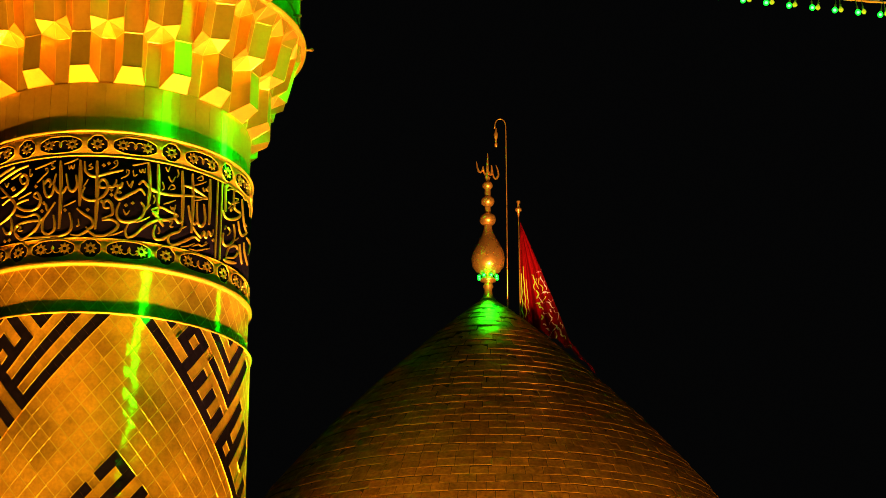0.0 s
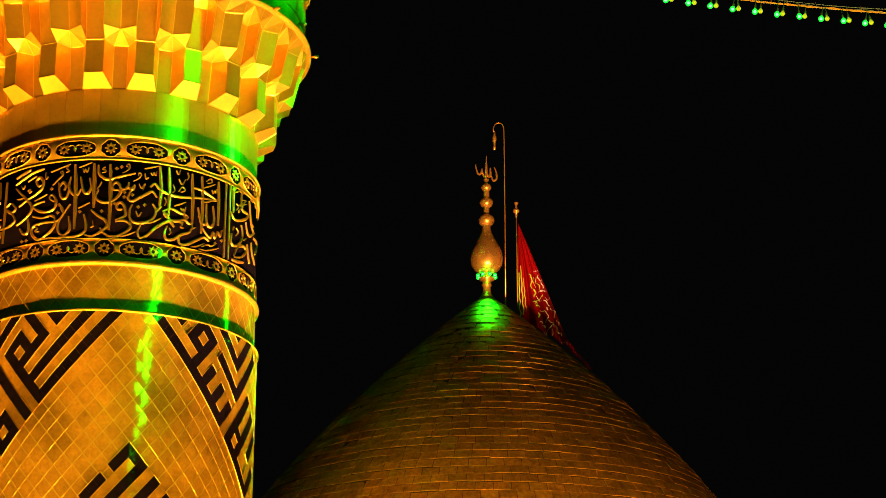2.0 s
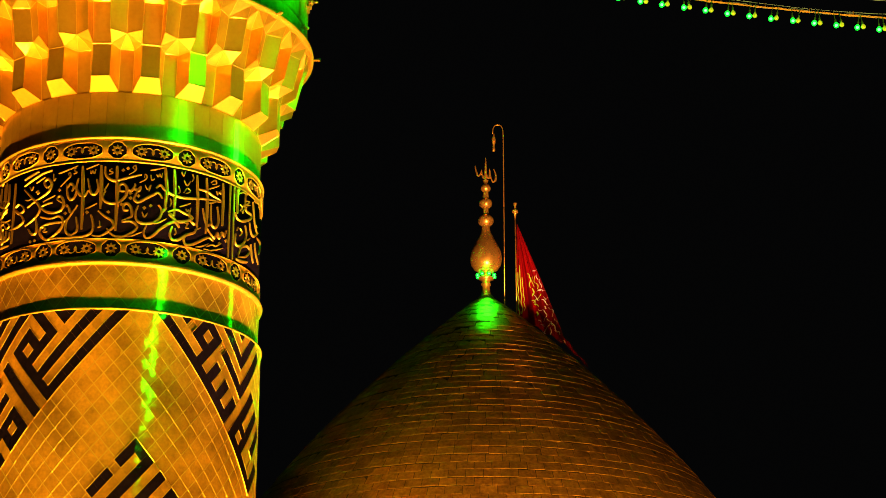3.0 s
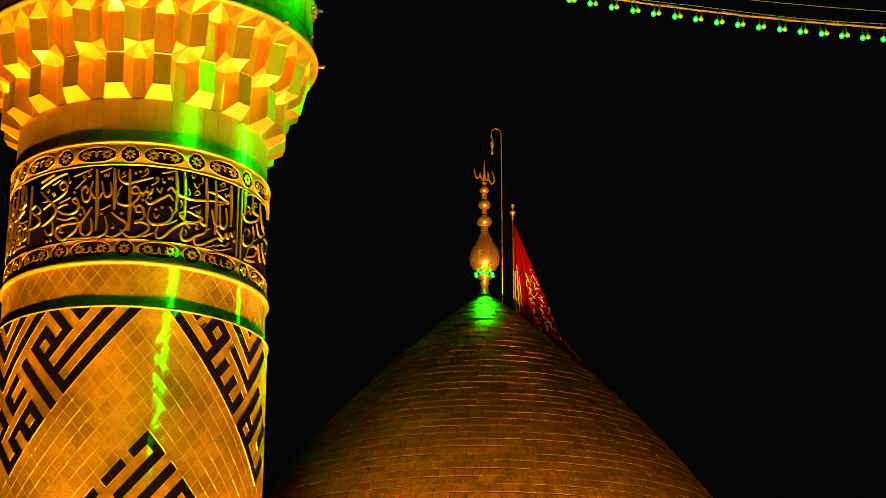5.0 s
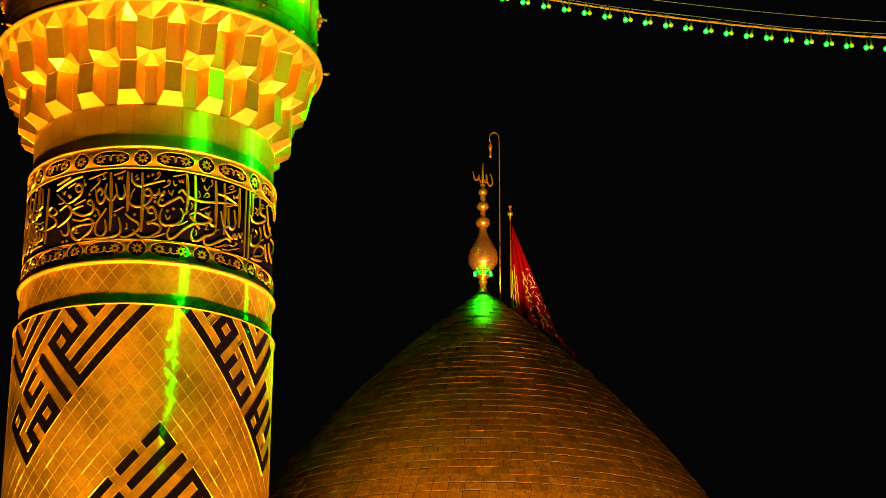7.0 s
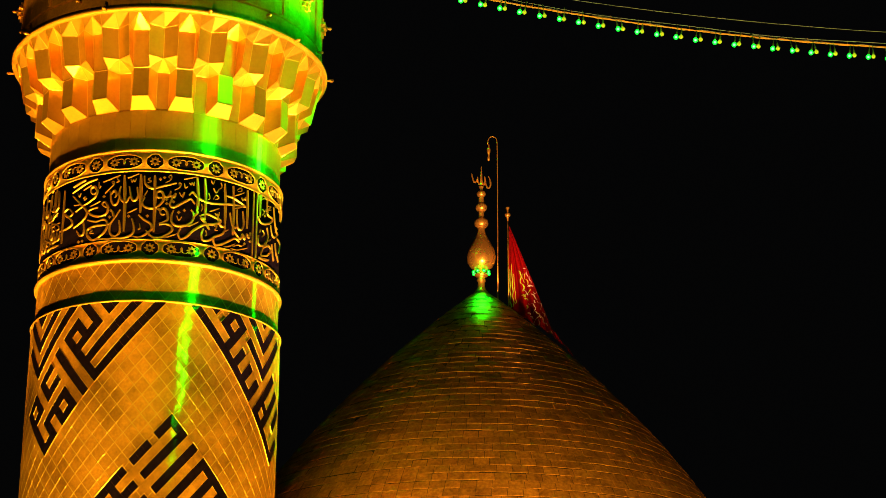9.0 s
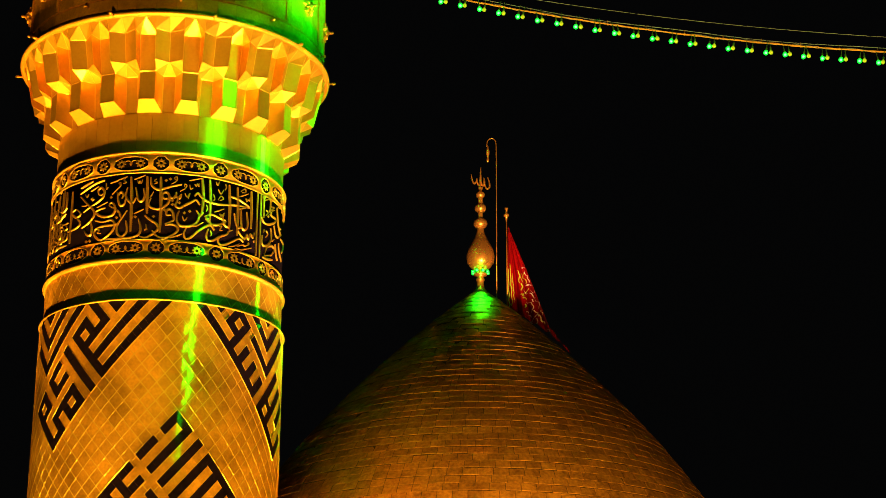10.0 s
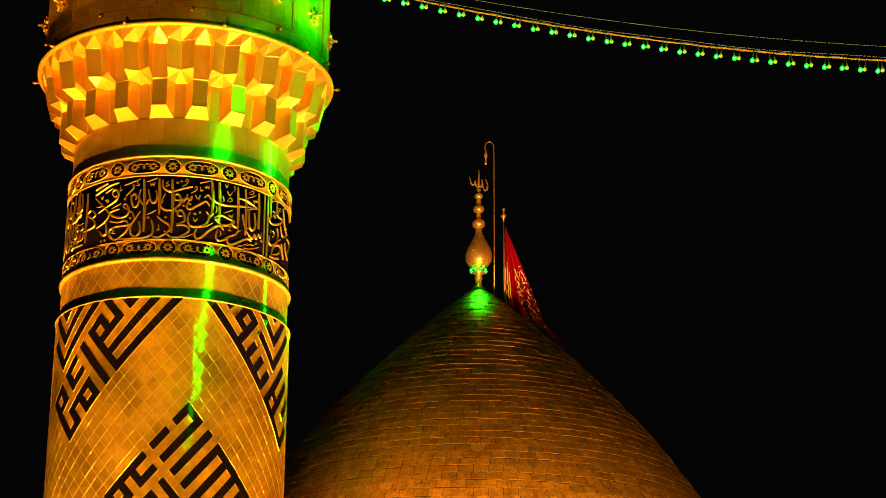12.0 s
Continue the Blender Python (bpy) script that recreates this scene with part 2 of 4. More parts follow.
# square lettering laid on a slanting lattice: A degrees and B metres a cell
LA, LB = 2.45, 0.1065


def letters(t0, z0, up, side, rects, holes=(), la=LA, lb=LB):
    """Dark bars from lattice rectangles (i0, i1, j0, j1): i runs along one slant, j along the other."""
    cells = set()
    for i0, i1, j0, j1 in rects:
        cells |= {(i, j) for i in range(i0, i1) for j in range(j0, j1)}
    cells -= set(holes)

    def at(i, j):
        return t0 + side * la * (i - j), z0 + up * lb * (i + j)
    cells = {c for c in cells if at(c[0] + 0.5, c[1] + 0.5)[1] < Z_C + 0.05 and at(c[0] + 0.5, c[1] + 0.5)[1] > 12.2}
    field = bmesh.new()
    for i, j in {(i + di, j + dj) for i, j in cells for di in (-1, 0, 1) for dj in (-1, 0, 1)} - cells:
        if sum((i + di, j + dj) in cells for di in (-1, 0, 1) for dj in (-1, 0, 1)) >= 4:
            slab([at(i, j), at(i + 1, j), at(i + 1, j + 1), at(i, j + 1)], R_SHAFT, R_SHAFT + 0.0145, field)
    bmesh.ops.bisect_plane(field, geom=field.verts[:] + field.edges[:] + field.faces[:], plane_co=(0, 0, Z_C - ROOF - 0.01), plane_no=(0, 0, 1), clear_outer=True)
    part("letter_field", field, gold, shaft, "smooth gold ground between the letters")
    while cells:
        todo, group = [cells.pop()], set()
        while todo:
            c = todo.pop()
            group.add(c)
            for d in ((1, 0), (-1, 0), (0, 1), (0, -1)):
                e = (c[0] + d[0], c[1] + d[1])
                if e in cells:
                    cells.discard(e)
                    todo.append(e)
        bm, rim = bmesh.new(), bmesh.new()
        for i, j in group:
            q = [at(i, j), at(i + 1, j), at(i + 1, j + 1), at(i, j + 1)]
            g = 0.012
            cx, cz = sum(t for t, z in q) / 4, sum(z for t, z in q) / 4
            slab([(cx + (t - cx) * (1 - g), cz + (z - cz) * (1 - g)) for t, z in q], R_SHAFT, R_SHAFT + 0.0165, bm)
            for (di, dj), (a, b) in (((0, -1), (0, 1)), ((1, 0), (1, 2)), ((0, 1), (2, 3)), ((-1, 0), (3, 0))):
                if (i + di, j + dj) not in group:
                    (ta, za), (tb, zb) = q[a], q[b]
                    k = 0.13
                    out = [((t - cx) * k, (z - cz) * k) for t, z in (q[a], q[b])]
                    v = [rim.verts.new(polar(ta - out[0][0] * 0.2, za - out[0][1] * 0.2, R_SHAFT + 0.0150)), rim.verts.new(polar(tb - out[1][0] * 0.2, zb - out[1][1] * 0.2, R_SHAFT + 0.015)),
                         rim.verts.new(polar(tb + out[1][0] * 0.5, zb + out[1][1] * 0.5, R_SHAFT + 0.022)), rim.verts.new(polar(ta + out[0][0] * 0.5, za + out[0][1] * 0.5, R_SHAFT + 0.022)),
                         rim.verts.new(polar(tb + out[1][0], zb + out[1][1], R_SHAFT + 0.008)), rim.verts.new(polar(ta + out[0][0], za + out[0][1], R_SHAFT + 0.008))]
                    rim.faces.new((v[0], v[1], v[2], v[3]))
                    rim.faces.new((v[3], v[2], v[4], v[5]))
        bmesh.ops.bisect_plane(bm, geom=bm.verts[:] + bm.edges[:] + bm.faces[:], plane_co=(0, 0, Z_C - ROOF - 0.01), plane_no=(0, 0, 1), clear_outer=True)
        bmesh.ops.bisect_plane(rim, geom=rim.verts[:] + rim.edges[:] + rim.faces[:], plane_co=(0, 0, Z_C - ROOF - 0.01), plane_no=(0, 0, 1), clear_outer=True)
        ob = part("square_letter", bm, dark_tile, shaft, "blue-black enamel bar of square lettering")
        # gold rim, its colour lightened for the light a bevel catches
        part("letter_edge", rim, lit_edge_gold, ob)


for turn in (0, 144, 216):
    # panel that hangs below the plain lozenge
    letters(16.33 + turn, 14.51, -1, 1, [(0, 1, 0, 3), (0, 3, 0, 1), (2, 3, 0, 7), (0, 1, 4, 7), (4, 5, 0, 7), (6, 7, 0, 7), (6, 16, 0, 1),
            (8, 9, 0, 9), (10, 11, 0, 9), (12, 13, 0, 9), (0, 1, 8, 15), (2, 3, 8, 11), (0, 3, 10, 11), (0, 3, 12, 15), (4, 9, 8, 9), (4, 9, 10, 12)], [(1, 13)], 2.49, 0.1055)
# panels on both sides of the plain lozenge
letters(-18.5, 15.012, 1, 1, [(0, 14, 0, 1), (0, 12, 2, 3), (0, 1, 0, 7), (0, 5, 4, 5), (0, 3, 4, 7), (4, 5, 4, 8), (6, 9, 4, 6), (-2, -1, 0, 7),
        (-6, -3, 0, 3), (-8, -6, 2, 3), (-8, -7, 0, 3), (-10, -7, 0, 1), (-10, -9, 0, 7), (-10, -7, 4, 7), (-6, -3, 4, 5), (-6, -5, 4, 7), (-6, -3, 6, 7),
        (-6, 9, 8, 9), (-6, -5, 8, 13), (-4, 9, 10, 11), (-4, -3, 10, 15), (-2, 9, 12, 13), (-2, -1, 12, 18)], [(1, 5), (-5, 1), (-9, 5)], 2.55, 0.1075)
letters(54.36, 14.90, 1, -1, [(0, 14, 0, 1), (0, 1, 0, 3), (2, 3, 0, 3), (4, 5, 0, 3), (6, 7, 0, 5), (6, 9, 2, 5), (10, 12, 2, 5), (0, 5, 4, 5), (0, 1, 4, 11),
        (2, 9, 6, 7), (2, 3, 6, 12), (4, 9, 8, 9), (4, 5, 8, 14), (-4, -1, 0, 3), (-2, -1, 0, 7), (-8, -4, 0, 1), (-8, -7, 0, 4), (-4, -3, 3, 7), (-6, -5, 3, 7)], [(7, 3), (-3, 1)], 2.50, 0.1068)

# inscription band: dark ground, borders, rosettes and lettering
part("inscription_ground", lathe([(1.955, 17.33 - ROOF), (1.975, 17.335 - ROOF), (1.975, 18.479 - ROOF), (1.955, 18.485 - ROOF)], 160), ground_enamel, minaret, "blue-black enamel ground of the inscription", True)
band = part("rosette_band", lathe([(1.965, 18.49 - ROOF), (1.982, 18.495 - ROOF), (1.982, 18.80 - ROOF), (1.965, 18.82 - ROOF)], 160), gold_panel, minaret, "gold band with dark cartouches above the inscription", True)
band_low = part("rosette_band", lathe([(1.965, 17.03 - ROOF), (1.984, 17.04 - ROOF), (1.984, 17.318 - ROOF), (1.965, 17.325 - ROOF)], 160), gold_panel, minaret, "gold band with dark cartouches below the inscription", True)
for z in (18.484, 17.327):
    part("border_strip", moulding(1.965, z - ROOF, 0.028, 0.022), gold_trim, minaret, smooth=True)


def lobed(cx, cz, half, high, n=44):
    """Outline of a cartouche with pointed, lobed ends."""
    out = []
    for k in range(n):
        a = 2 * math.pi * k / n
        c, s = math.cos(a), math.sin(a)
        e = 0.62
        x, z = math.copysign(abs(c) ** e, c) * half, math.copysign(abs(s) ** e, s) * high
        pinch = 1 + 0.10 * math.cos(4 * a) * (1 if half < high * 1.4 else 0.5)
        out.append((cx + math.degrees(x * pinch / 1.99), cz + z * pinch))
    return out


def columns(outline, r0, r1):
    """A wide plate, laid as upright columns so that it follows the round wall."""
    n = len(outline)
    bm = bmesh.new()
    low = [bm.verts.new(polar(t, z, r0)) for t, z in outline]
    top = [bm.verts.new(polar(t, z, r1)) for t, z in outline]
    for k in range(n):
        bm.faces.new((low[k], low[(k + 1) % n], top[(k + 1) % n], top[k]))
    for k in range(n // 2):
        q = list(dict.fromkeys((top[k], top[k + 1], top[(n - k - 1) % n], top[(n - k) % n])))
        bm.faces.new(q)
    return bm


def rosette(cx, cz, size):
    n = 32
    bm = bmesh.new()
    rows = []
    for k in range(n):
        a = 2 * math.pi * k / n
        petal = 1 + 0.27 * math.cos(8 * a)
        rows.append([bm.verts.new(polar(cx + math.degrees(size * f * math.cos(a) / 1.99), cz + size * f * math.sin(a), r))
                     for f, r in ((petal, 1.988), (petal * 0.88, 2.000), (0.42, 2.000), (0.36, 1.990))])
    for k in range(n):
        a, b = rows[k], rows[(k + 1) % n]
        for i in range(3):
            bm.faces.new((a[i], a[i + 1], b[i + 1], b[i]))
    return bm


def ribbon(points, widths, r0, r1, bm=None):
    """A raised stroke along (degrees, height) points, bent round the minaret."""
    bm = bm or bmesh.new()
    rows, k0 = [], 2.0 * math.pi / 180
    for i, (t, z) in enumerate(points):
        a, b = points[max(i - 1, 0)], points[min(i + 1, len(points) - 1)]
        dx, dz = (b[0] - a[0]) * k0, b[1] - a[1]
        d = math.hypot(dx, dz) or 1
        nx, nz = -dz / d * widths[i] / k0 / 2, dx / d * widths[i] / 2
        rows.append([bm.verts.new(polar(t - nx, z - nz, r0)), bm.verts.new(polar(t - nx * 0.4, z - nz * 0.4, r1)),
                     bm.verts.new(polar(t + nx * 0.4, z + nz * 0.4, r1)), bm.verts.new(polar(t + nx, z + nz, r0))])
    for a, b in zip(rows, rows[1:]):
        for i in range(3):
            bm.faces.new((a[i], a[i + 1], b[i + 1], b[i]))
    for e in (rows[0], rows[-1]):
        bm.faces.new(e)
    return bm


def curl(t, z, flip, bm):
    pts, w = [], []
    for k in range(9):
        a = math.pi * (0.05 + 0.95 * k / 8)
        pts.append((t + math.degrees(0.045 * math.cos(a) / 1.99), z + flip * (0.02 + 0.035 * math.sin(a))))
        w.append(0.016)
    return ribbon(pts, w, 1.986, 1.998, bm)


for owner, z, flip, rr in ((band, 18.648, 1, 1.984), (band_low, 17.185, -1, 1.986)):
    for k in range(-5, 7):
        t = 3.0 + 28.8 * k - (0.3 if flip < 0 else 0)
        small = part("cartouche", slab(lobed(t, z, 0.118, 0.110), 1.97, rr), dark_tile, owner)
        part("cartouche_edge", hoop(lobed(t, z, 0.124, 0.116), 0.016, 1.981, 1.996), gold_trim, small)
        part("rosette", rosette(t, z, 0.070), gold_letter, small)
        t += 14.4
        bm = bmesh.new()
        cells = lobed(t, z, 0.275, 0.108, 64)
        longer = part("cartouche", columns(cells, 1.97, rr), dark_tile, owner)
        part("cartouche_edge", hoop(lobed(t, z, 0.281, 0.114, 64), 0.016, 1.981, 1.998), gold_trim, longer)
        for d in (-4.7, 4.7):
            part("rosette", rosette(t + d, z, 0.068), gold_letter, longer)
        bm = curl(t - 1.6, z, flip, bmesh.new())
        curl(t + 1.6, z, flip, bm)
        ribbon([(t, z - flip * 0.045), (t, z - flip * 0.02), (t, z + flip * 0.01), (t, z + flip * 0.035)], [0.006, 0.045, 0.05, 0.008], 1.988, 2.0, bm)
        part("leaf_scroll", bm, gold_letter, longer)

# script of the inscription: pen strokes word by word, as degrees and centimetres above the lower border
text = part("inscription_frame", moulding(1.962, 18.474 - ROOF, 0.016, 0.008), gold_letter, minaret, smooth=True)
PEN = {
    "rahim": ("22.9,115 23.9,81 23.4,53", "26.7,115 27.4,84 27.5,45", "22.3,68 20.4,76 18.3,72 15.2,65 12.5,59 10.8,63 11.5,72 12.4,80", "19.4,82 21.1,88 23.0,82 25.9,77 31.7,75 41.6,81 49.5,84", "49.5,85 45.9,89 42.0,93 37.8,93", "27.8,45 25.3,47"),
    "rahman": ("20.7,58 22.1,50 21.4,39 18.9,31 14.7,28 12.1,33 11.7,45 12.6,54", "21.7,46 24.2,56", "24.8,49 28.3,55 32.1,52 35.7,48 32.2,40 27.2,36 22.3,24 18.8,11 16.3,7 15.3,16 16.2,25", "25.3,47 27.6,40 30.1,29", "26.9,29 26.1,18 27.1,10 29.6,11 33.0,20 36.8,27 38.1,37", "37.0,113 37.8,75 37.9,35"),
    "allah": ("41.7,113 42.6,71 42.4,29", "47.8,75 48.8,54 47.2,43 44.9,48 44.4,75", "44.9,48 43.5,43 41.9,47 40.3,66", "33.9,58 34.6,45 36.6,39 38.0,44", "50.5,114 51.1,80 51.0,49"),
    "bism": ("42.8,38 44.8,31 46.9,27 48.5,36 49.5,29 51.1,39 52.5,34 53.3,44", "46.4,21 43.8,25 40.0,17 36.3,9 33.2,6 32.2,14 33.5,22"),
    "buyut": ("-1.5,110 -0.8,96 2.7,89 8.3,95 13.2,100", "3.2,111 3.9,67 4.0,15", "7.0,74 5.1,74 4.5,81 6.0,85 7.5,80 7.5,69 5.3,59 2.2,55 -0.8,58 -1.8,65 -0.9,74", "7.3,78 9.3,75 10.7,81 10.8,86", "10.7,79 12.3,76 13.2,83"),
    "fi": ("8.9,46 7.0,46 6.7,53 8.1,56 9.7,50 10.1,38 8.3,33 6.2,30", "6.3,28 9.4,30 12.0,26 12.1,19 9.7,11 5.6,5 2.4,10 0.5,18"),
    "allah_two": ("-11.0,112 -10.1,67 -9.8,17", "-3.2,112 -2.7,78 -2.5,47", "-4.6,91 -3.9,78 -5.1,69 -6.9,72 -8.4,93", "-8.0,75 -9.4,67 -11.3,69 -13.1,80 -12.4,94", "-13.0,76 -13.7,66 -15.3,63 -16.8,71 -17.6,87", "-17.0,81 -15.7,87 -14.3,82 -15.0,75"),
    "adhina": ("-6.2,38 -5.1,24 -5.8,12 -9.6,6 -15.0,5 -20.2,7 -23.6,7", "-3.3,44 -0.6,36 2.5,29 3.0,20 0.2,11 -2.6,6 -5.3,8"),
    "an": ("-12.4,36 -11.7,24 -12.0,15 -14.1,9 -16.3,15 -16.8,26 -16.0,34",),
    "turfa": ("-23.4,62 -26.5,61 -28.8,57 -25.7,49 -21.8,46 -19.0,50 -18.3,60 -19.9,70 -21.3,66 -19.0,60", "-28.8,43 -24.1,38 -20.0,40 -18.1,33 -18.6,23 -21.3,13 -25.2,7 -28.6,17 -28.3,27 -24.0,31 -17.4,31 -14.8,40 -12.1,54", "-14.8,42 -16.0,53"),
    "wa": ("-24.8,88 -26.6,86 -28.2,94 -26.4,99 -24.6,91 -25.4,81 -28.5,74 -32.2,69 -36.6,62",),
    "kaf": ("-24.6,111 -29.9,108 -35.0,102 -39.3,96", "-39.1,91 -34.2,75 -30.4,62 -29.8,52 -32.6,42 -37.3,35", "-31.2,113 -35.2,110 -39.2,106"),
    "ya": ("-31.5,42 -30.6,29 -31.2,20 -33.5,21 -35.2,29",),
    "field_two": ("67.2,127 66.1,110 66.9,91 72.0,90 71.7,83 65.3,72 60.7,70 58.6,78", "60.0,127 60.1,106 60.3,78", "66.8,67 68.0,54 66.0,38 61.5,30 59.4,34 59.5,46", "73.6,112 76.5,83 80.7,70", "70.6,76 72.8,62 76.6,62 81.9,73", "61.8,15 64.2,30 69.2,38 71.7,33 68.5,21 61.8,13", "72.7,45 74.6,28 76.3,20", "81.7,129 85.1,116 86.8,102", "80.9,64 89.4,64 85.0,44", "77.5,53 79.5,38 84.8,28", "60.2,9 63.7,9 69.8,14",),
    "far_words": ("-54.0,112 -53.9,100 -53.8,87", "-50.5,110 -50.1,96 -49.8,83", "-57.7,111 -57.9,98 -57.7,86", "-59.1,89 -56.3,80 -52.0,77 -49.4,81", "-50.3,72 -54.1,66 -55.4,59 -51.1,53 -47.6,53", "-50.1,51 -48.1,44 -50.5,42 -52.2,48", "-47.4,34 -48.1,25 -51.9,24 -58.6,30 -63.2,39", "-47.7,14 -54.1,16 -59.1,16", "-58.3,59 -58.7,47 -58.8,35", "-65.2,101 -65.4,89 -65.2,77", "-62.9,67 -64.3,55 -65.1,42", "-53.1,40 -53.1,31 -53.3,26", "-50.1,38 -50.2,30 -50.5,24", "-59.9,80 -60.0,71 -60.1,63",),
    "rest": ("-42.2,72 -44.7,66 -41.3,57 -38.5,61 -41.3,71", "-41.3,57 -38.5,44 -41.6,38 -47.6,37", "-45.5,106 -45.5,61 -45.5,15"),
}
MARKS = {
    "slant": ("-56.1,51 -53.0,52", "-62.7,104 -60.8,105", "-51.6,66 -50.7,69", "-52.7,44 -54.0,42", "-57.1,25 -54.4,24", "-62.4,74 -60.7,75", "-51.2,79 -50.1,80", "-57.9,114 -55.9,116", "-62.3,25 -59.0,24", "-21.4,104 -17.1,108 -12.8,113", "-9.3,107 -6.7,110 -4.1,114", "-28.2,65 -25.4,68 -22.4,72", "-8.6,47 -6.3,51 -4.0,55", "-32.4,96 -30.2,99 -27.8,102", "16.7,108 19.4,111 22.5,115", "8.7,6 11.6,10 14.5,15", "19.2,29 21.7,33 24.3,39", "29.6,60 31.9,64 34.5,69", "42.7,97 45.4,102 48.5,108", "43.1,76 45.2,79 47.7,83", "37.6,6 40.6,9 44.0,16", "41.5,1 46.3,8 51.8,16", "36.7,30 38.2,33 39.7,36", "59.9,107 63.8,115 68.2,122", "-37.9,74 -35.6,73 -33.6,74", "-1.5,74 -0.7,79 0.2,85", "32.6,18 33.9,23"),
    "vowel_mark": ("66.6,105 69.9,107 67.4,99 70.7,103", "62.7,58 64.3,53 62.6,46", "62.0,94 63.9,91 62.2,84", "77.6,81 80.3,80", "69.0,46 71.2,52", "59.1,112 61.6,117 60.0,109", "61.0,58 60.4,52", "75.2,125 78.3,131", "-7.7,105 -7.2,100 -6.6,104 -5.9,100 -5.3,106", "-13.7,110 -14.5,107 -13.3,103 -14.7,101", "-20.2,84 -17.7,92 -16.0,98 -16.1,103 -17.0,102 -16.2,98", "-35.9,93 -34.8,87 -33.8,92", "-32.3,82 -30.9,84 -31.4,79 -30.0,81", "-23.7,105 -23.5,95 -22.5,98", "-25.7,30 -27.2,27 -25.9,24 -27.1,20 -25.0,19", "-2.6,29 -2.3,22 -3.1,19 -1.8,21", "1.3,107 0.3,104 1.7,101 0.0,98", "8.1,99 9.9,103 10.9,108 10.6,113 9.6,110 10.5,107", "12.5,88 14.7,93 15.5,99 14.6,101 14.5,96", "17.0,101 17.5,94 18.6,96", "14.9,85 16.0,79 17.2,86 16.5,76", "19.3,103 20.1,100 20.6,104 21.4,100 21.7,106", "14.2,45 15.2,38 16.4,44", "28.0,27 28.6,21 27.9,17", "31.1,101 32.6,94 34.0,102", "34.8,113 35.4,107 34.7,102", "32.4,59 33.0,55 33.6,58 34.4,56 34.6,62", "32.3,37 33.7,38 32.8,31 34.1,31", "46.9,98 47.6,93 48.4,98 49.3,96 49.5,102", "43.9,108 46.1,114 46.7,109 44.5,106", "31.2,82 32.7,90 34.0,86 32.1,82", "42.7,10 45.9,16 47.6,15 50.5,22", "28.7,91 29.5,83 28.6,79", "29.8,113 30.8,108 31.6,115", "25.4,70 26.1,65 25.5,58", "66.3,101 65.1,95 67.4,95 64.8,88"),
    "dot": ("-20.6,79", "-16.7,54", "-17.2,43", "-7.9,42", "0.8,42", "-33.5,9", "-31.2,9", "5.8,105", "7.7,108", "12.4,68", "9.2,71", "9.3,64", "15.0,51", "17.5,55", "5.8,54", "49.6,21", "53.5,29", "64.4,85"),
}


def stroke(points, width, name="script_stroke"):
    n = len(points)
    widths = [width * (0.45 + 0.75 * math.sin(math.pi * (0.12 + 0.8 * i / (n - 1)))) for i in range(n)]
    part(name, ribbon(points, widths, 1.974, 1.994), gold_letter, text)


def arc(t, z, wide, high, a0, a1, n=12):
    return [(t + wide * math.cos(radians(a0 + (a1 - a0) * k / (n - 1))), z + high * math.sin(radians(a0 + (a1 - a0) * k / (n - 1)))) for k in range(n)]


def pen(line):
    """A smooth course through the turning points of one pen stroke."""
    pts = [tuple(float(v) for v in p.split(",")) for p in line.split()]
    out = []
    for k in range(len(pts) - 1):
        a, b, c, d = pts[max(k - 1, 0)], pts[k], pts[k + 1], pts[min(k + 2, len(pts) - 1)]
        for f in (0, 0.2, 0.4, 0.6, 0.8):
            out.append(tuple(0.5 * (2 * b[i] + (c[i] - a[i]) * f + (2 * a[i] - 5 * b[i] + 4 * c[i] - d[i]) * f * f + (3 * b[i] - a[i] - 3 * c[i] + d[i]) * f ** 3) for i in (0, 1)))
    out.append(pts[-1])
    return [(t, min(18.46, max(17.36, 17.3 + z / 100))) for t, z in out]


for word, lines in PEN.items():
    for line in lines:
        stroke(pen(line), (0.050 if line.count(" ") == 2 else 0.041) * (0.75 if word == "far_words" else 1))
# vowel marks, strokes and dots between the words
for mark, lines in MARKS.items():
    for line in lines:
        course = pen(line)
        if mark == "dot":
            t, z = course[0]
            part("dot", slab([(t - 0.8, z), (t, z - 0.027), (t + 0.8, z), (t, z + 0.027)], 1.974, 1.99), gold_letter, text)
        else:
            stroke(course, 0.022, mark)
rng = random.Random(7)
# upright divider, and fields round the back
for t in (54.9, 57.6):
    part("divider", slab([(t - 0.35, 17.35), (t + 0.35, 17.35), (t + 0.35, 18.47), (t - 0.35, 18.47)], 1.97, 1.994), gold_letter, minaret)
for base in (130.5, 202.5, 274.5):
    for k in range(22):
        t, z = base + 2.5 + 2.9 * (k % 11) + rng.random() * 1.5, 17.46 + 0.46 * (k // 11) + 0.2 * rng.random()
        if k % 2:
            stroke([(t, z + 0.36), (t, z + 0.1), (t - 0.4, z - 0.06)], 0.026)
        stroke(arc(t, z + 0.1, 2.4, 0.13, 140 + 80 * rng.random(), 350), 0.028)

# smooth collar under the corbels, made of upright plates
collar = part("collar", lathe([(1.915, Z_A - ROOF), (1.925, 19.56 - ROOF)], 144), gold_trim, minaret, smooth=True)
bm = slab([(-3.68, 18.86), (0, 18.86), (3.68, 18.86), (3.68, 19.55), (0, 19.55), (-3.68, 19.55)], 1.92, 1.940)
plate = to_mesh("plate", bm)
for k in range(48):
    link("plate", plate, gold_panel, collar, m=spin(7.5 * k + 1.2))

# faceted corbels in two tiers
T1 = -4.3


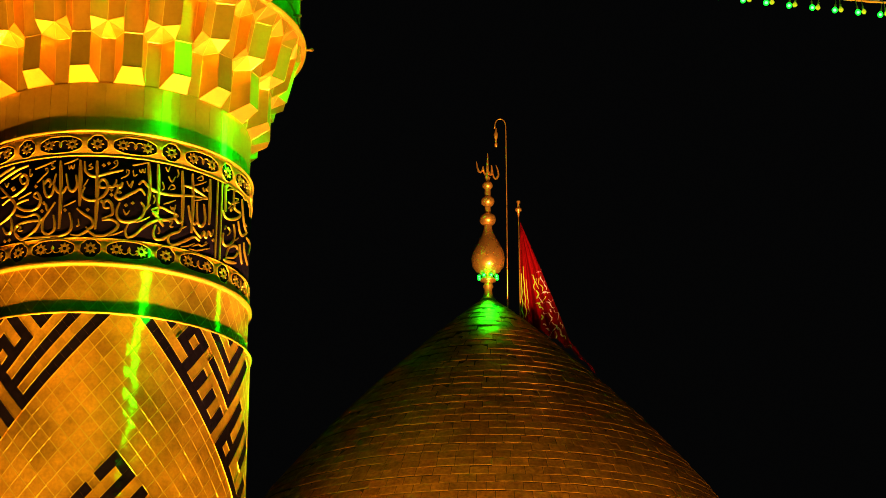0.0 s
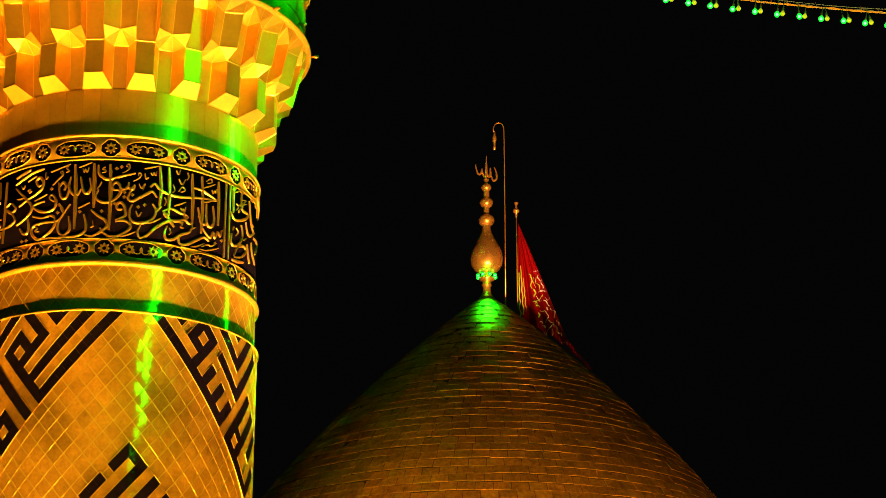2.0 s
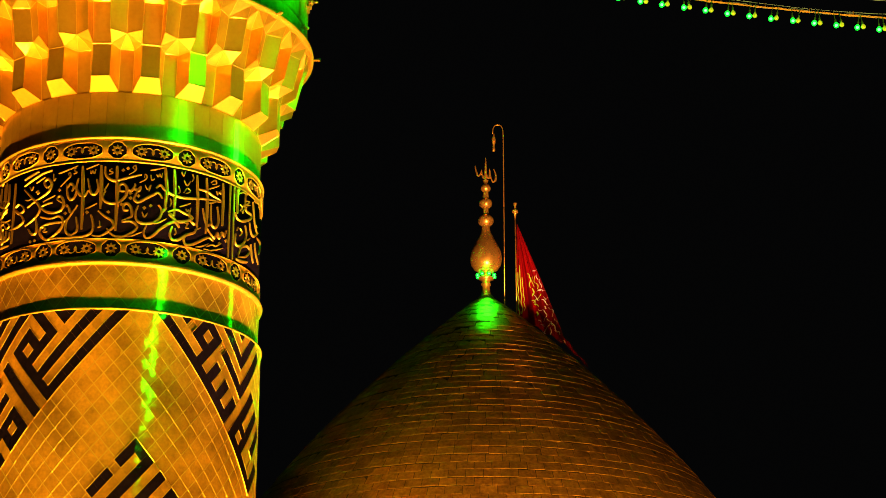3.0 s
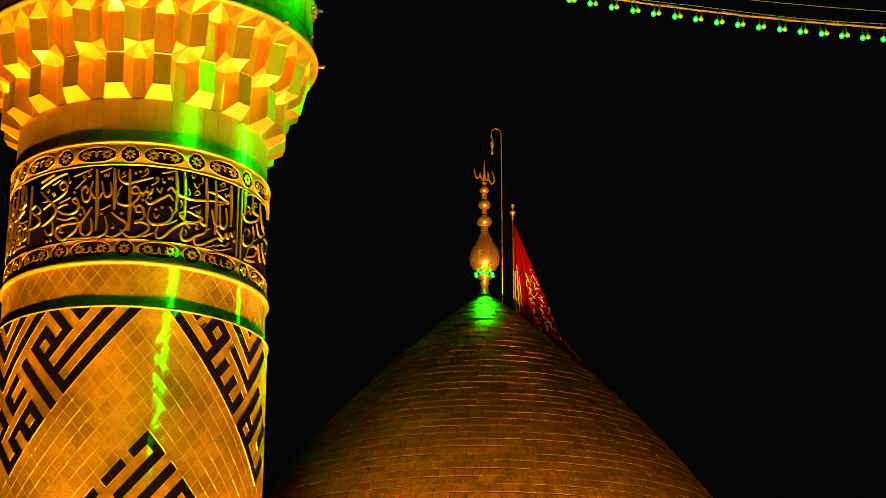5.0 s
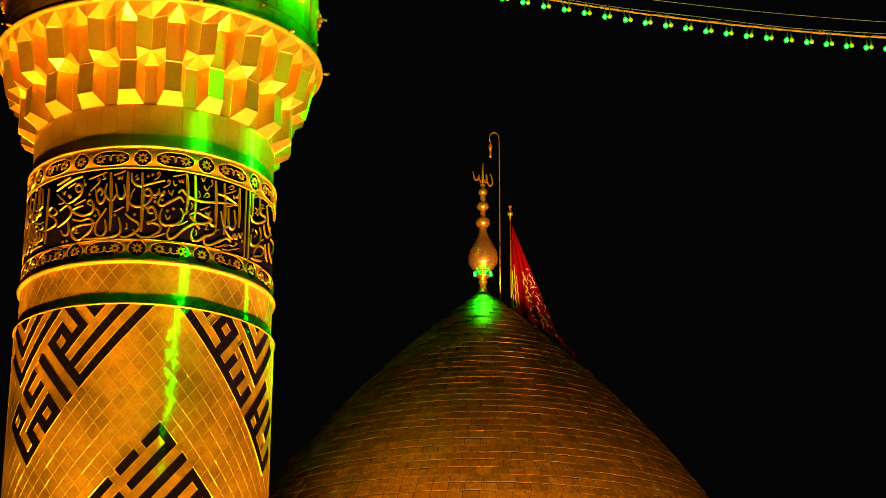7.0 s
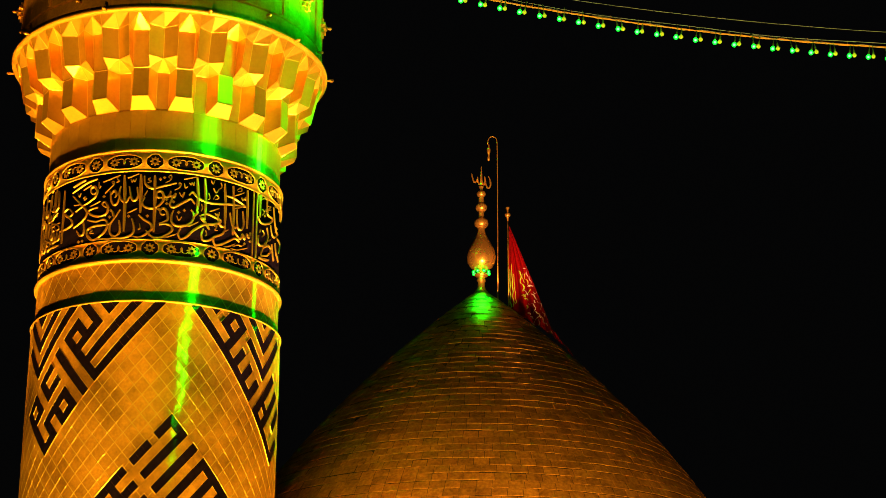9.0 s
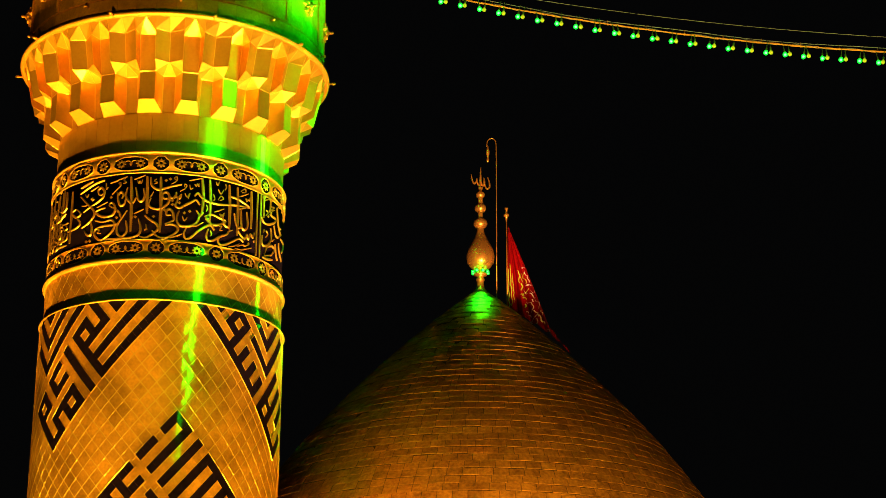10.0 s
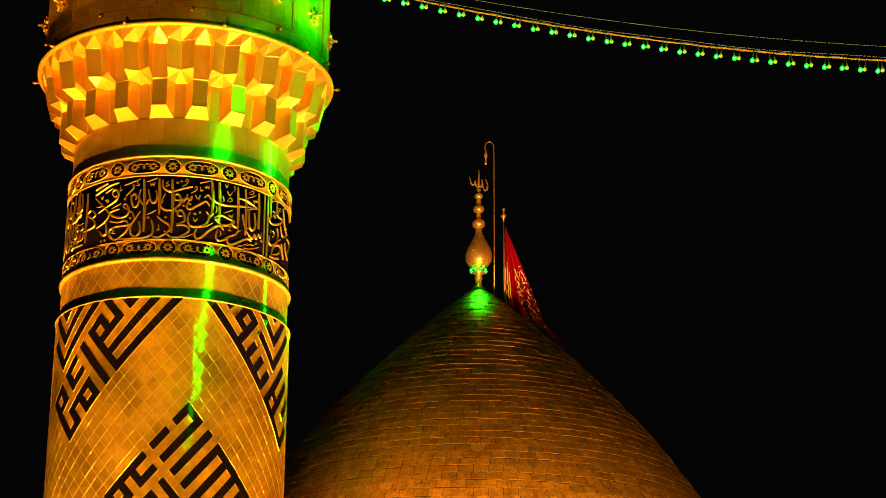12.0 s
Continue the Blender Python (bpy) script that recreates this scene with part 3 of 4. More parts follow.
def facets(faces, name):
    """A folded sheet-metal piece from polar corner points; pale raised rims paint light along its folds."""
    bm = bmesh.new()
    for f in faces:
        bm.faces.new([bm.verts.new(polar(*p)) for p in f])
    bmesh.ops.remove_doubles(bm, verts=bm.verts, dist=0.001)
    bmesh.ops.recalc_face_normals(bm, faces=bm.faces)
    if sum(f.normal.dot(Vector((0, -1, -0.3))) * f.calc_area() for f in bm.faces) < 0:
        bmesh.ops.reverse_faces(bm, faces=bm.faces)
    for f in bmesh.ops.inset_individual(bm, faces=list(bm.faces), thickness=0.006, depth=-0.005)["faces"]:
        f.material_index = 1
    mesh = to_mesh(name, bm)
    mesh.materials.append(gold_panel)
    mesh.materials.append(lit_edge_gold)
    return mesh


def mirrored(faces):
    return faces + [[(-t, z, r) for t, z, r in reversed(f)] for f in faces]


ZW, Z1, Z2, Z3, Z4, Z5 = 19.555, 19.69, 20.19, 20.305, 20.80, 20.99
W1, W2, W3 = 3.4, 6.15, 5.3
# upright block with a sloping foot, its lower and upper front, and its two flanks
lower = facets([[(-W2, ZW, 1.945), (W2, ZW, 1.945), (W1, Z1, 2.22), (-W1, Z1, 2.22)],
                [(-W1, Z1, 2.22), (W1, Z1, 2.22), (W1, Z2, 2.22), (-W1, Z2, 2.22)],
                [(-W1, Z2, 2.226), (W1, Z2, 2.226), (W1, Z4, 2.325), (-W1, Z4, 2.325)]]
               + mirrored([[(-W1, Z1, 2.22), (-W2, ZW, 1.945), (-W2, Z2, 2.0), (-W1, Z2, 2.22)]]), "corbel_block")
niche = facets([[(W2 - 9, ZW, 1.945), (9 - W2, ZW, 1.945), (9 - W2, Z2, 2.0), (W2 - 9, Z2, 2.0)]], "corbel_niche")
# star-shaped underside, and over it a bracket of two panels folded inwards
upper = facets([[(W2 - 9, Z2, 2.0), (9 - W2, Z2, 2.0), (0, Z3, 2.31)]]
               + mirrored([[(W2 - 9, Z2, 2.0), (0, Z3, 2.31), (W1 - 9, Z2, 2.22)], [(W1 - 9, Z2, 2.22), (0, Z3, 2.31), (-W3, Z3, 2.45)],
                           [(-W3, Z3, 2.45), (0, Z3, 2.31), (0, Z4, 2.42), (-W3, Z4, 2.56)],
                           [(W1 - 9, Z2, 2.22), (-W3, Z3, 2.45), (-W3, Z4, 2.56), (W1 - 9, Z4, 2.325)],
                           [(-W3, Z4, 2.56), (0, Z4, 2.42), (0, Z5, 2.62), (-W3, Z5, 2.64)]]), "corbel_bracket")
hood = facets([[(-W1, Z4, 2.325), (W1, Z4, 2.325), (0, Z5, 2.60)]]
              + mirrored([[(-W1, Z4, 2.325), (0, Z5, 2.60), (W3 - 9, Z4, 2.56)], [(W3 - 9, Z4, 2.56), (0, Z5, 2.60), (W3 - 9, Z5, 2.64)]]), "corbel_hood")
corbels = part("corbel_core", lathe([(1.90, 19.44 - ROOF), (1.92, 20.15 - ROOF), (2.1, 20.32 - ROOF), (2.18, 20.8 - ROOF), (2.2, 20.95 - ROOF)], 120), gold_trim, minaret, "faceted gold corbels")
for k in range(20):
    for mesh, off in ((lower, 0), (niche, 9), (upper, 9), (hood, 0)):
        link(mesh.name.split(".")[0], mesh, gold_panel, corbels, m=spin(T1 + 18 * k + off))

# balcony rim and parapet
part("balcony_soffit", lathe([(2.15, 21.0 - ROOF), (2.68, 20.993 - ROOF), (2.68, 21.04 - ROOF), (2.15, 21.03 - ROOF)], 160), gold_panel, minaret, smooth=False)
part("balcony_rim", moulding(2.665, Z_RIM - ROOF, 0.035, 0.07), gold_trim, minaret, "bright gold rim of the balcony", True)
parapet = part("parapet", lathe([(2.50, 21.05 - ROOF), (2.53, 21.1 - ROOF), (2.53, 23.4 - ROOF), (2.5, 23.45 - ROOF), (2.4, 23.4 - ROOF), (2.4, 21.04 - ROOF)], 144), gold_trim, minaret, "gold balcony parapet in upright plates")
low_plate = to_mesh("parapet_plate", slab([(-3.7, 21.06), (3.7, 21.06), (3.7, 21.38), (-3.7, 21.38)], 2.52, 2.56))
high_plate = to_mesh("parapet_plate", slab([(-3.7, 21.40), (3.7, 21.40), (3.7, 23.35), (-3.7, 23.35)], 2.52, 2.585))
for k in range(48):
    link("parapet_plate", low_plate, gold, parapet, m=spin(7.5 * k + 3))
    link("parapet_plate", high_plate, gold, parapet, m=spin(7.5 * k + 6))


def flower():
    """An embossed flower with sixteen pointed petals in two rings."""
    bm = bmesh.new()
    for n, reach, wide, out in ((8, 1.25, 0.075, 2.62), (8, 0.8, 0.06, 2.65)):
        for k in range(n):
            a = 2 * math.pi * (k + (0.5 if reach < 1 else 0)) / n
            pts = [(2.9 * f * reach * math.cos(a), 21.95 + 0.13 * f * reach * math.sin(a)) for f in (0.15, 0.5, 0.75, 1.15)]
            ribbon(pts, [0.02, wide, wide, 0.006], 2.58, out, bm)
    return to_mesh("flower", bm)


fl = flower()
boss = to_mesh("boss", lathe([(0.075, -0.03), (0.075, 0.03), (0.055, 0.07), (0.025, 0.085), (0.02, 0.11), (0.03, 0.125), (0.018, 0.15), (0, 0.16)], 16), True)
for k in range(15):
    ob = link("flower", fl, gold_trim, parapet, m=spin(24 * k + 18))
    link("boss", boss, brass, ob, m=Matrix.Translation(polar(0, 21.95, 2.60)) @ Matrix.Rotation(radians(90), 4, "X"))
# plain upright laps of sheet metal between the flowers
lap = to_mesh("lap", slab([(-0.5, 21.42), (0.5, 21.42), (0.5, 23.3), (-0.5, 23.3)], 2.58, 2.61))
for k in range(15):
    link("lap", lap, gold, parapet, m=spin(24 * k + 28))
bulb_holder = lathe([(0, 0), (0.018, 0.0), (0.02, 0.05), (0.028, 0.06), (0.03, 0.09), (0.018, 0.12), (0, 0.125)], 10)
holder = to_mesh("lamp_holder", bulb_holder, True)
for k in range(10):
    link("lamp_holder", holder, brass, parapet, m=Matrix.Translation(polar(8 + 36 * k, 21.30, 2.57)) @ Matrix.Rotation(radians(8 + 36 * k), 4, "Z") @ Matrix.Rotation(radians(100), 4, "X"))
    link("lamp_holder", holder, brass, parapet, m=Matrix.Translation(polar(-16 + 36 * k, 21.0, 2.69)) @ Matrix.Rotation(radians(-16 + 36 * k), 4, "Z") @ Matrix.Rotation(radians(85), 4, "X"))

# ---- the dome ----
dome = new("dome")
dome.location = (DX, DY, ROOF)
tagged(dome, "pointed dome clad in weathered gold bricks, dimly lit from below", "dome")


def dome_r(s):
    """Radius of the dome s metres below its tip."""
    if s < 4.8:
        return 0.061 + 1.2333 * s - 0.06466 * s * s
    r, g = 0.061 + 1.2333 * 4.8 - 0.06466 * 23.04, 1.2333 - 0.12932 * 4.8
    u = min(s - 4.8, 1.6)
    return r + g * u - g * u * u / 3.2


top = DZ - ROOF
prof = [(max(0.0, dome_r(s) - 0.010), top - s) for s in [0.02 + 0.16 * k for k in range(41)]]
prof += [(4.95, top - 6.8), (4.8, top - 7.4), (4.7, top - 8.0), (4.7, 0)]
shell = part("shell", lathe([(0, top)] + prof, 128), joint, dome, "dark joints between the bricks", True)

# ---- finial on the dome ----
finial = new("finial")
finial.location = (DX - 0.005, DY, DZ - 0.05)
tagged(finial, "polished brass finial of stacked balls on the dome tip", "finial")


def globe(r, z, squash=0.85, n=10):
    return [(r * math.cos(math.pi * (k / n - 0.5)), z + r * squash * math.sin(math.pi * (k / n - 0.5))) for k in range(1, n)]


def fz(z):
    return z - (DZ - 0.05)


part("neck", lathe([(0.13, 0), (0.09, 0.05), (0.068, 0.12), (0.064, 0.2), (0.085, 0.225), (0.085, 0.25), (0.07, 0.27), (0.08, 0.31), (0.13, 0.33), (0.13, 0.36), (0.07, 0.40), (0.1, 0.46)], 24), brass, finial, smooth=True)
onion = [(0.02, fz(19.06)), (0.12, fz(19.075)), (0.2, fz(19.13)), (0.26, fz(19.22)), (0.278, fz(19.34)), (0.262, fz(19.45)), (0.21, fz(19.57)), (0.145, fz(19.69)), (0.095, fz(19.79)), (0.072, fz(19.86)), (0.068, fz(19.93))]
part("onion_body", lathe(onion, 28), brass, finial, smooth=True)
for r, z, n in ((0.138, 20.03, "large"), (0.115, 20.352, "middle"), (0.088, 20.63, "small")):
    part("ball", lathe([(0.05, fz(z - r - 0.05))] + globe(r, fz(z)) + [(0.05, fz(z + r + 0.06))], 20), brass, finial, smooth=True)
    part("stem", lathe([(0.062, fz(z - r - 0.12)), (0.05, fz(z - r - 0.03)), (0.05, fz(z - r + 0.04))], 14), brass, finial, smooth=True)
# crest on top: an upright blade with curved side strokes
crest = part("crest", tube([(0, 0, fz(20.70)), (0, 0, fz(20.95)), (0.005, 0, fz(21.21))], 0.02, 8, [1.0, 1.2, 0.3]), brass, finial, "openwork brass crest of curved strokes")
for pts in (((-0.183, 21.06), (-0.165, 20.95), (-0.13, 20.87), (-0.09, 20.90), (-0.07, 20.98)),
            ((-0.07, 20.98), (-0.06, 20.89), (-0.03, 20.825), (0.0, 20.84), (0.02, 20.90)),
            ((0.02, 20.90), (0.035, 20.84), (0.06, 20.83), (0.07, 20.90), (0.066, 21.0)),
            ((0.072, 20.99), (0.095, 20.82), (0.135, 20.755), (0.18, 20.81), (0.17, 20.92), (0.14, 21.0))):
    smooth = []
    for k in range(len(pts) - 1):
        a, b, c, d = pts[max(k - 1, 0)], pts[k], pts[k + 1], pts[min(k + 2, len(pts) - 1)]
        for f in (0, 0.33, 0.66):
            smooth.append(tuple(0.5 * (2 * b[i] + (c[i] - a[i]) * f + (2 * a[i] - 5 * b[i] + 4 * c[i] - d[i]) * f * f + (3 * b[i] - a[i] - 3 * c[i] + d[i]) * f ** 3) for i in (0, 1)))
    smooth.append(pts[-1])
    n = len(smooth)
    part("crest_stroke", tube([(x, 0, fz(z)) for x, z in smooth], 0.016, 6, [0.45 + 0.75 * math.sin(math.pi * k / (n - 1)) for k in range(n)]), brass, crest)
ring_bulb = to_mesh("green_bulb", lathe([(0, -0.034), (0.026, -0.023), (0.034, 0), (0.026, 0.023), (0, 0.034)], 10), True)
ring_core = to_mesh("bulb_core", lathe([(0, -0.014), (0.011, -0.009), (0.014, 0), (0.011, 0.009), (0, 0.014)], 8), True)
for k in range(8):
    a = 2 * math.pi * (k + 0.4) / 8
    ob = link("green_bulb", ring_bulb, green_glow, finial, "lit green bulb", Matrix.Translation((0.155 * math.sin(a), -0.155 * math.cos(a), fz(19.02))))
    link("bulb_core", ring_core, core_glow, ob)
lamp("POINT", (DX, DY - 0.24, 19.03), 2.6, GREEN, radius=0.03)
for a, e in ((-80, 3), (-6, 125), (7, 125), (80, 3), (180, 20)):
    c, d = math.sin(radians(a)), -math.cos(radians(a))
    lamp("SPOT", (DX + 0.19 * c, DY + 0.19 * d, 18.99), e, GREEN, (DX + 0.42 * c, DY + 0.46 * d, 18.30), radius=0.03, cone=39)

# ---- curved lamp rod and flag on the dome ----
rod = new("lamp_rod")
rod.location = (1.047, DY, 18.40)
tagged(rod, "thin tall bent metal rod with a hanging lamp", "lamp")
pts = [(0, 0, 0), (0, 0, 1.5), (-0.004, 0, 3.1), (-0.008, 0, 3.30)] + [(-0.098 + 0.09 * math.cos(a), 0, 3.32 + 0.115 * math.sin(a)) for a in [math.pi * k / 8 for k in range(1, 9)]]
part("rod", tube(pts + [(-0.188, 0, 3.26)], 0.009), brass, rod, smooth=True)
part("hanging_lamp", lathe([(0.0, 3.27), (0.018, 3.26), (0.02, 3.2), (0.038, 3.15), (0.03, 3.09), (0.018, 3.06), (0.018, 3.0), (0.026, 2.98), (0.022, 2.93), (0, 2.92)], 10), brass, rod, smooth=True, m=Matrix.Translation((-0.172, 0, 0)))

flagpole = new("flagpole")
flagpole.location = (1.247, DY, 18.22)
tagged(flagpole, "slim brass flagpole with a ball and cup finial", "flagpole")
part("pole", tube([(0.005, 0, 0), (0, 0, 1.0), (-0.008, 0, 1.95)], 0.012), brass, flagpole, smooth=True)
part("pole_finial", lathe([(0.012, 1.85), (0.02, 1.90)] + globe(0.058, 1.985, 0.8, 8) + [(0.02, 2.04), (0.016, 2.08), (0.035, 2.125), (0.036, 2.14), (0, 2.13)], 14), brass, flagpole, smooth=True, m=Matrix.Translation((-0.008, 0, 0)))


def cloth(u, v):
    """The hanging flag: v runs down the hoist, u out along the cloth."""
    xr = 1.262 + 0.82 * v ** 0.95
    zl, zr = 19.97 - 1.74 * v, 19.97 - 2.25 * v
    x = 1.262 + (xr - 1.262) * u
    z = zl + (zr - zl) * u ** 1.15
    fold = 0.085 * math.sin(u * 21 + v * 2.5) * (0.3 + v) * (1 - 0.5 * u) + 0.02 * math.sin(u * 41 + 3 * v)
    return Vector((x - 1.262, -0.05 - 0.16 * v * u + fold, z - 18.22))


flag = new("flag")
flag.location = (1.262, DY, 18.22)
tagged(flag, "red cloth flag with pale embroidered lettering, hanging in folds", "flag")
bm = bmesh.new()
NU, NV = 48, 40
grid = [[bm.verts.new(cloth(i / NU, 0.01 + 0.99 * j / NV)) for i in range(NU + 1)] for j in range(NV + 1)]
for j in range(NV):
    for i in range(NU):
        bm.faces.new((grid[j][i], grid[j][i + 1], grid[j + 1][i + 1], grid[j + 1][i]))
part("cloth", bm, red_cloth, flag, smooth=True)
# trailing tail over the dome
path, girth = [], []
for k in range(25):
    f = k / 24
    path.append((0.74 + 0.45 * f, -0.12 - 0.03 * math.sin(6 * f), -0.35 - 0.49 * f + 0.018 * math.sin(11 * f)))
    girth.append(1.0 - 0.5 * f + 0.35 * math.sin(17 * f) + (0.9 if 5 <= k <= 8 else 0.0))
part("tail", tube(path, 0.024, 8, girth), red_cloth, flag, smooth=True)


def stitch(points, width, mat):
    bm = bmesh.new()
    rows = []
    for i, (u, v) in enumerate(points):
        p = cloth(u, v)
        a, b = cloth(*points[max(i - 1, 0)]), cloth(*points[min(i + 1, len(points) - 1)])
        d = (b - a).normalized()
        n = Vector((-d.z, 0, d.x)) * width * (0.6 + 0.5 * math.sin(math.pi * i / (len(points) - 1)))
        rows.append([bm.verts.new(p + n + Vector((0, -0.012, 0))), bm.verts.new(p + Vector((0, -0.02, 0))), bm.verts.new(p - n + Vector((0, -0.012, 0)))])
    for a, b in zip(rows, rows[1:]):
        for i in range(2):
            bm.faces.new((a[i], a[i + 1], b[i + 1], b[i]))
    part("embroidery", bm, mat, flag, "pale embroidered stroke" if mat is pale_thread else "embroidered stroke with yellow-green light in its colour", True)


def on_cloth(x, down):
    """The cloth's u, v at x metres from the hoist and so far below its top."""
    u, v = 0.5, 0.5
    for _ in range(25):
        v = min(1.0, max(0.02, down / (1.74 + 0.51 * u ** 1.15)))
        u = min(0.985, max(0.02, x / (0.82 * v ** 0.95)))
    return u, v


# selvedge along the folded hoist, yellow-green light on it put into the colour
for u, v0, v1, w in ((0.035, 0.50, 0.99, 0.011), (0.10, 0.44, 0.95, 0.008), (0.17, 0.56, 0.90, 0.006)):
    stitch([(u + 0.02 * math.sin(3 * k), v0 + (v1 - v0) * k / 8) for k in range(9)], w, yellow_thread)
# each stroke: x, depth below the top, heading, length, curl, half width
PALE = [(0.30, 0.89, -20, 0.10, 30, 8), (0.33, 1.00, 80, 0.15, 0, 7), (0.39, 1.11, 75, 0.15, 10, 8), (0.40, 1.26, 0, 0.14, 60, 17),
        (0.34, 1.37, 40, 0.13, -40, 9), (0.48, 1.38, 10, 0.09, -40, 9), (0.47, 1.47, 35, 0.16, 30, 10), (0.43, 1.63, 40, 0.19, 10, 8),
        (0.47, 1.57, 60, 0.06, 0, 10), (0.57, 1.62, 70, 0.19, 20, 9), (0.46, 1.74, 110, 0.11, 60, 8)]
PALE += [(0.37, 1.80, 0, 0.06, 90, 16), (0.42, 1.86, 20, 0.07, 90, 16), (0.48, 1.92, 130, 0.16, 50, 10), (0.44, 1.99, 30, 0.09, 40, 9),
         (0.57, 1.85, 80, 0.09, 0, 10), (0.62, 1.92, 60, 0.18, 40, 13), (0.65, 1.82, 70, 0.11, -20, 8), (0.56, 2.02, 90, 0.17, -30, 8),
         (0.67, 2.00, 45, 0.13, 30, 10), (0.755, 2.18, 45, 0.14, 10, 9), (0.52, 1.81, 30, 0.09, 30, 8)]
# strokes near the hoist, green light on the folds painted into them
GREEN_LIT = [(0.20, 0.99, 60, 0.11, 30, 9), (0.21, 1.11, 85, 0.21, 10, 8), (0.26, 1.07, 80, 0.19, -20, 8), (0.31, 1.12, 75, 0.23, 20, 9),
          (0.26, 1.29, 90, 0.15, 30, 13), (0.32, 1.39, 130, 0.21, 40, 11), (0.27, 1.45, 20, 0.09, 40, 9), (0.32, 1.51, 0, 0.08, 60, 20), (0.33, 1.68, 90, 0.09, 40, 13)]
for strokes, thread in ((PALE, pale_thread), (GREEN_LIT, yellow_thread)):
    for x, down, heading, length, curl, half in strokes:
        pts = []
        for i in range(9):
            f = i / 8 - 0.5
            a = radians(heading)
            bow = length * math.tan(radians(curl) / 2) * (0.25 - f * f)
            wag = 0.08 * length * math.sin(7 * f + heading)
            along, across = length * f, bow + wag
            pts.append(on_cloth(x + along * math.cos(a) + across * math.sin(a), down + along * math.sin(a) - across * math.cos(a)))
        stitch(pts, half * 0.001, thread)

# ---- garland of green bulbs across the court ----
GY = 34.2
garland = new("light_garland")
garland.location = (-2.2, GY, 0)
tagged(garland, "sagging cable with paired green bulbs, lit against the night sky", "string lights")


def cable_z(x):
    u = (x - 5.3) / 1.01 + 5.3
    return 22.587 - 0.2133 * u + 0.010558 * u * u


xs = [-2.2 + 0.4 * k for k in range(62)]
part("cable", tube([(x + 2.2, 0, cable_z(x)) for x in xs], 0.015, 6), cable_sleeve, garland, "tan sleeved cable", True)
fine = [-2.2 + 0.06 * k for k in range(412)]
part("strand", tube([(x + 2.2, 0.016 * math.cos(9 * x), cable_z(x) + 0.016 * math.sin(9 * x)) for x in fine], 0.005, 5), cable_sleeve, garland, "thin twisted flex")
part("strand", tube([(x + 2.2, 0.018 * math.cos(7 * x + 2), cable_z(x) + 0.020 * math.sin(7 * x + 2) + 0.006) for x in fine], 0.004, 5), grey_wire, garland, "thin grey flex")
part("upper_flex", tube([(x + 2.2, 0.03, cable_z(x) + 0.075 + 0.012 * math.sin(1.9 * x)) for x in fine], 0.006, 5), grey_wire, garland, "thin grey flex above the cable")
part("wire", tube([(x + 2.2, 0.0, 22.803 - 0.1884 * x + 0.008583 * x * x) for x in xs], 0.005, 5), grey_wire, garland, "thin grey wire")
for k in range(34):
    x = -1.9 + 0.68 * k
    part("tie", tube([(x + 2.2, 0.015, cable_z(x) - 0.02), (x + 2.2, -0.02, cable_z(x) + 0.01), (x + 2.2, 0.02, cable_z(x) + 0.085)], 0.004, 5), cable_sleeve, garland)
bulb_mesh = to_mesh("bulb", lathe([(0, -0.068), (0.025, -0.062), (0.041, -0.040), (0.043, -0.018), (0.032, 0.004), (0.016, 0.022), (0.014, 0.03)], 12), True)
bulb_dim = bulb_mesh.copy()
bulb_dim.transform(Matrix.Scale(0.86, 4))
core_mesh = to_mesh("bulb_core", lathe([(0, -0.045), (0.018, -0.040), (0.024, -0.026), (0.018, -0.010), (0, -0.004)], 10), True)
cap_mesh = to_mesh("cap", lathe([(0.017, 0.022), (0.017, 0.07), (0.008, 0.08), (0.005, 0.11), (0.004, 0.20)], 10), True)
x = -1.828
rng = random.Random(5)
while x < 21:
    for d, mat, lab in ((0, green_glow, "lit green bulb"), (0.085, dim_glass, "yellow-green bulb with little light")):
        m = bulb_mesh if mat is green_glow else bulb_dim
        drop = 0.125 + 0.0115 * min(max(x, 0), 8) + 0.010 * rng.random() - (0.012 if d else 0)
        tilt = Matrix.Rotation(radians(rng.uniform(-12, 12)), 4, "Y")
        ob = link("bulb", m, mat, garland, lab, Matrix.Translation((x + d + 2.2, -0.02, cable_z(x + d) - drop + 0.02)) @ tilt)
        link("cap", cap_mesh, cap_green, ob)
        if mat is green_glow:
            link("bulb_core", core_mesh, core_glow, ob, "glowing core seen through the glass")
    x += (0.3405 - 0.0024 * min(x, 9)) * 1.01

mast = new("mast")
mast.location = (22.2, GY, ROOF)
tagged(mast, "plain steel mast that holds the garland", "mast")
part("pole", lathe([(0.12, 0), (0.08, 14.6), (0, 14.62)], 12), grey_wire, mast)

# ---- bricks and tiles: many small pieces ----
# gold diamond tiles of the shaft
COLS = 51
HA, HZ = 360 / COLS / 2, 0.150


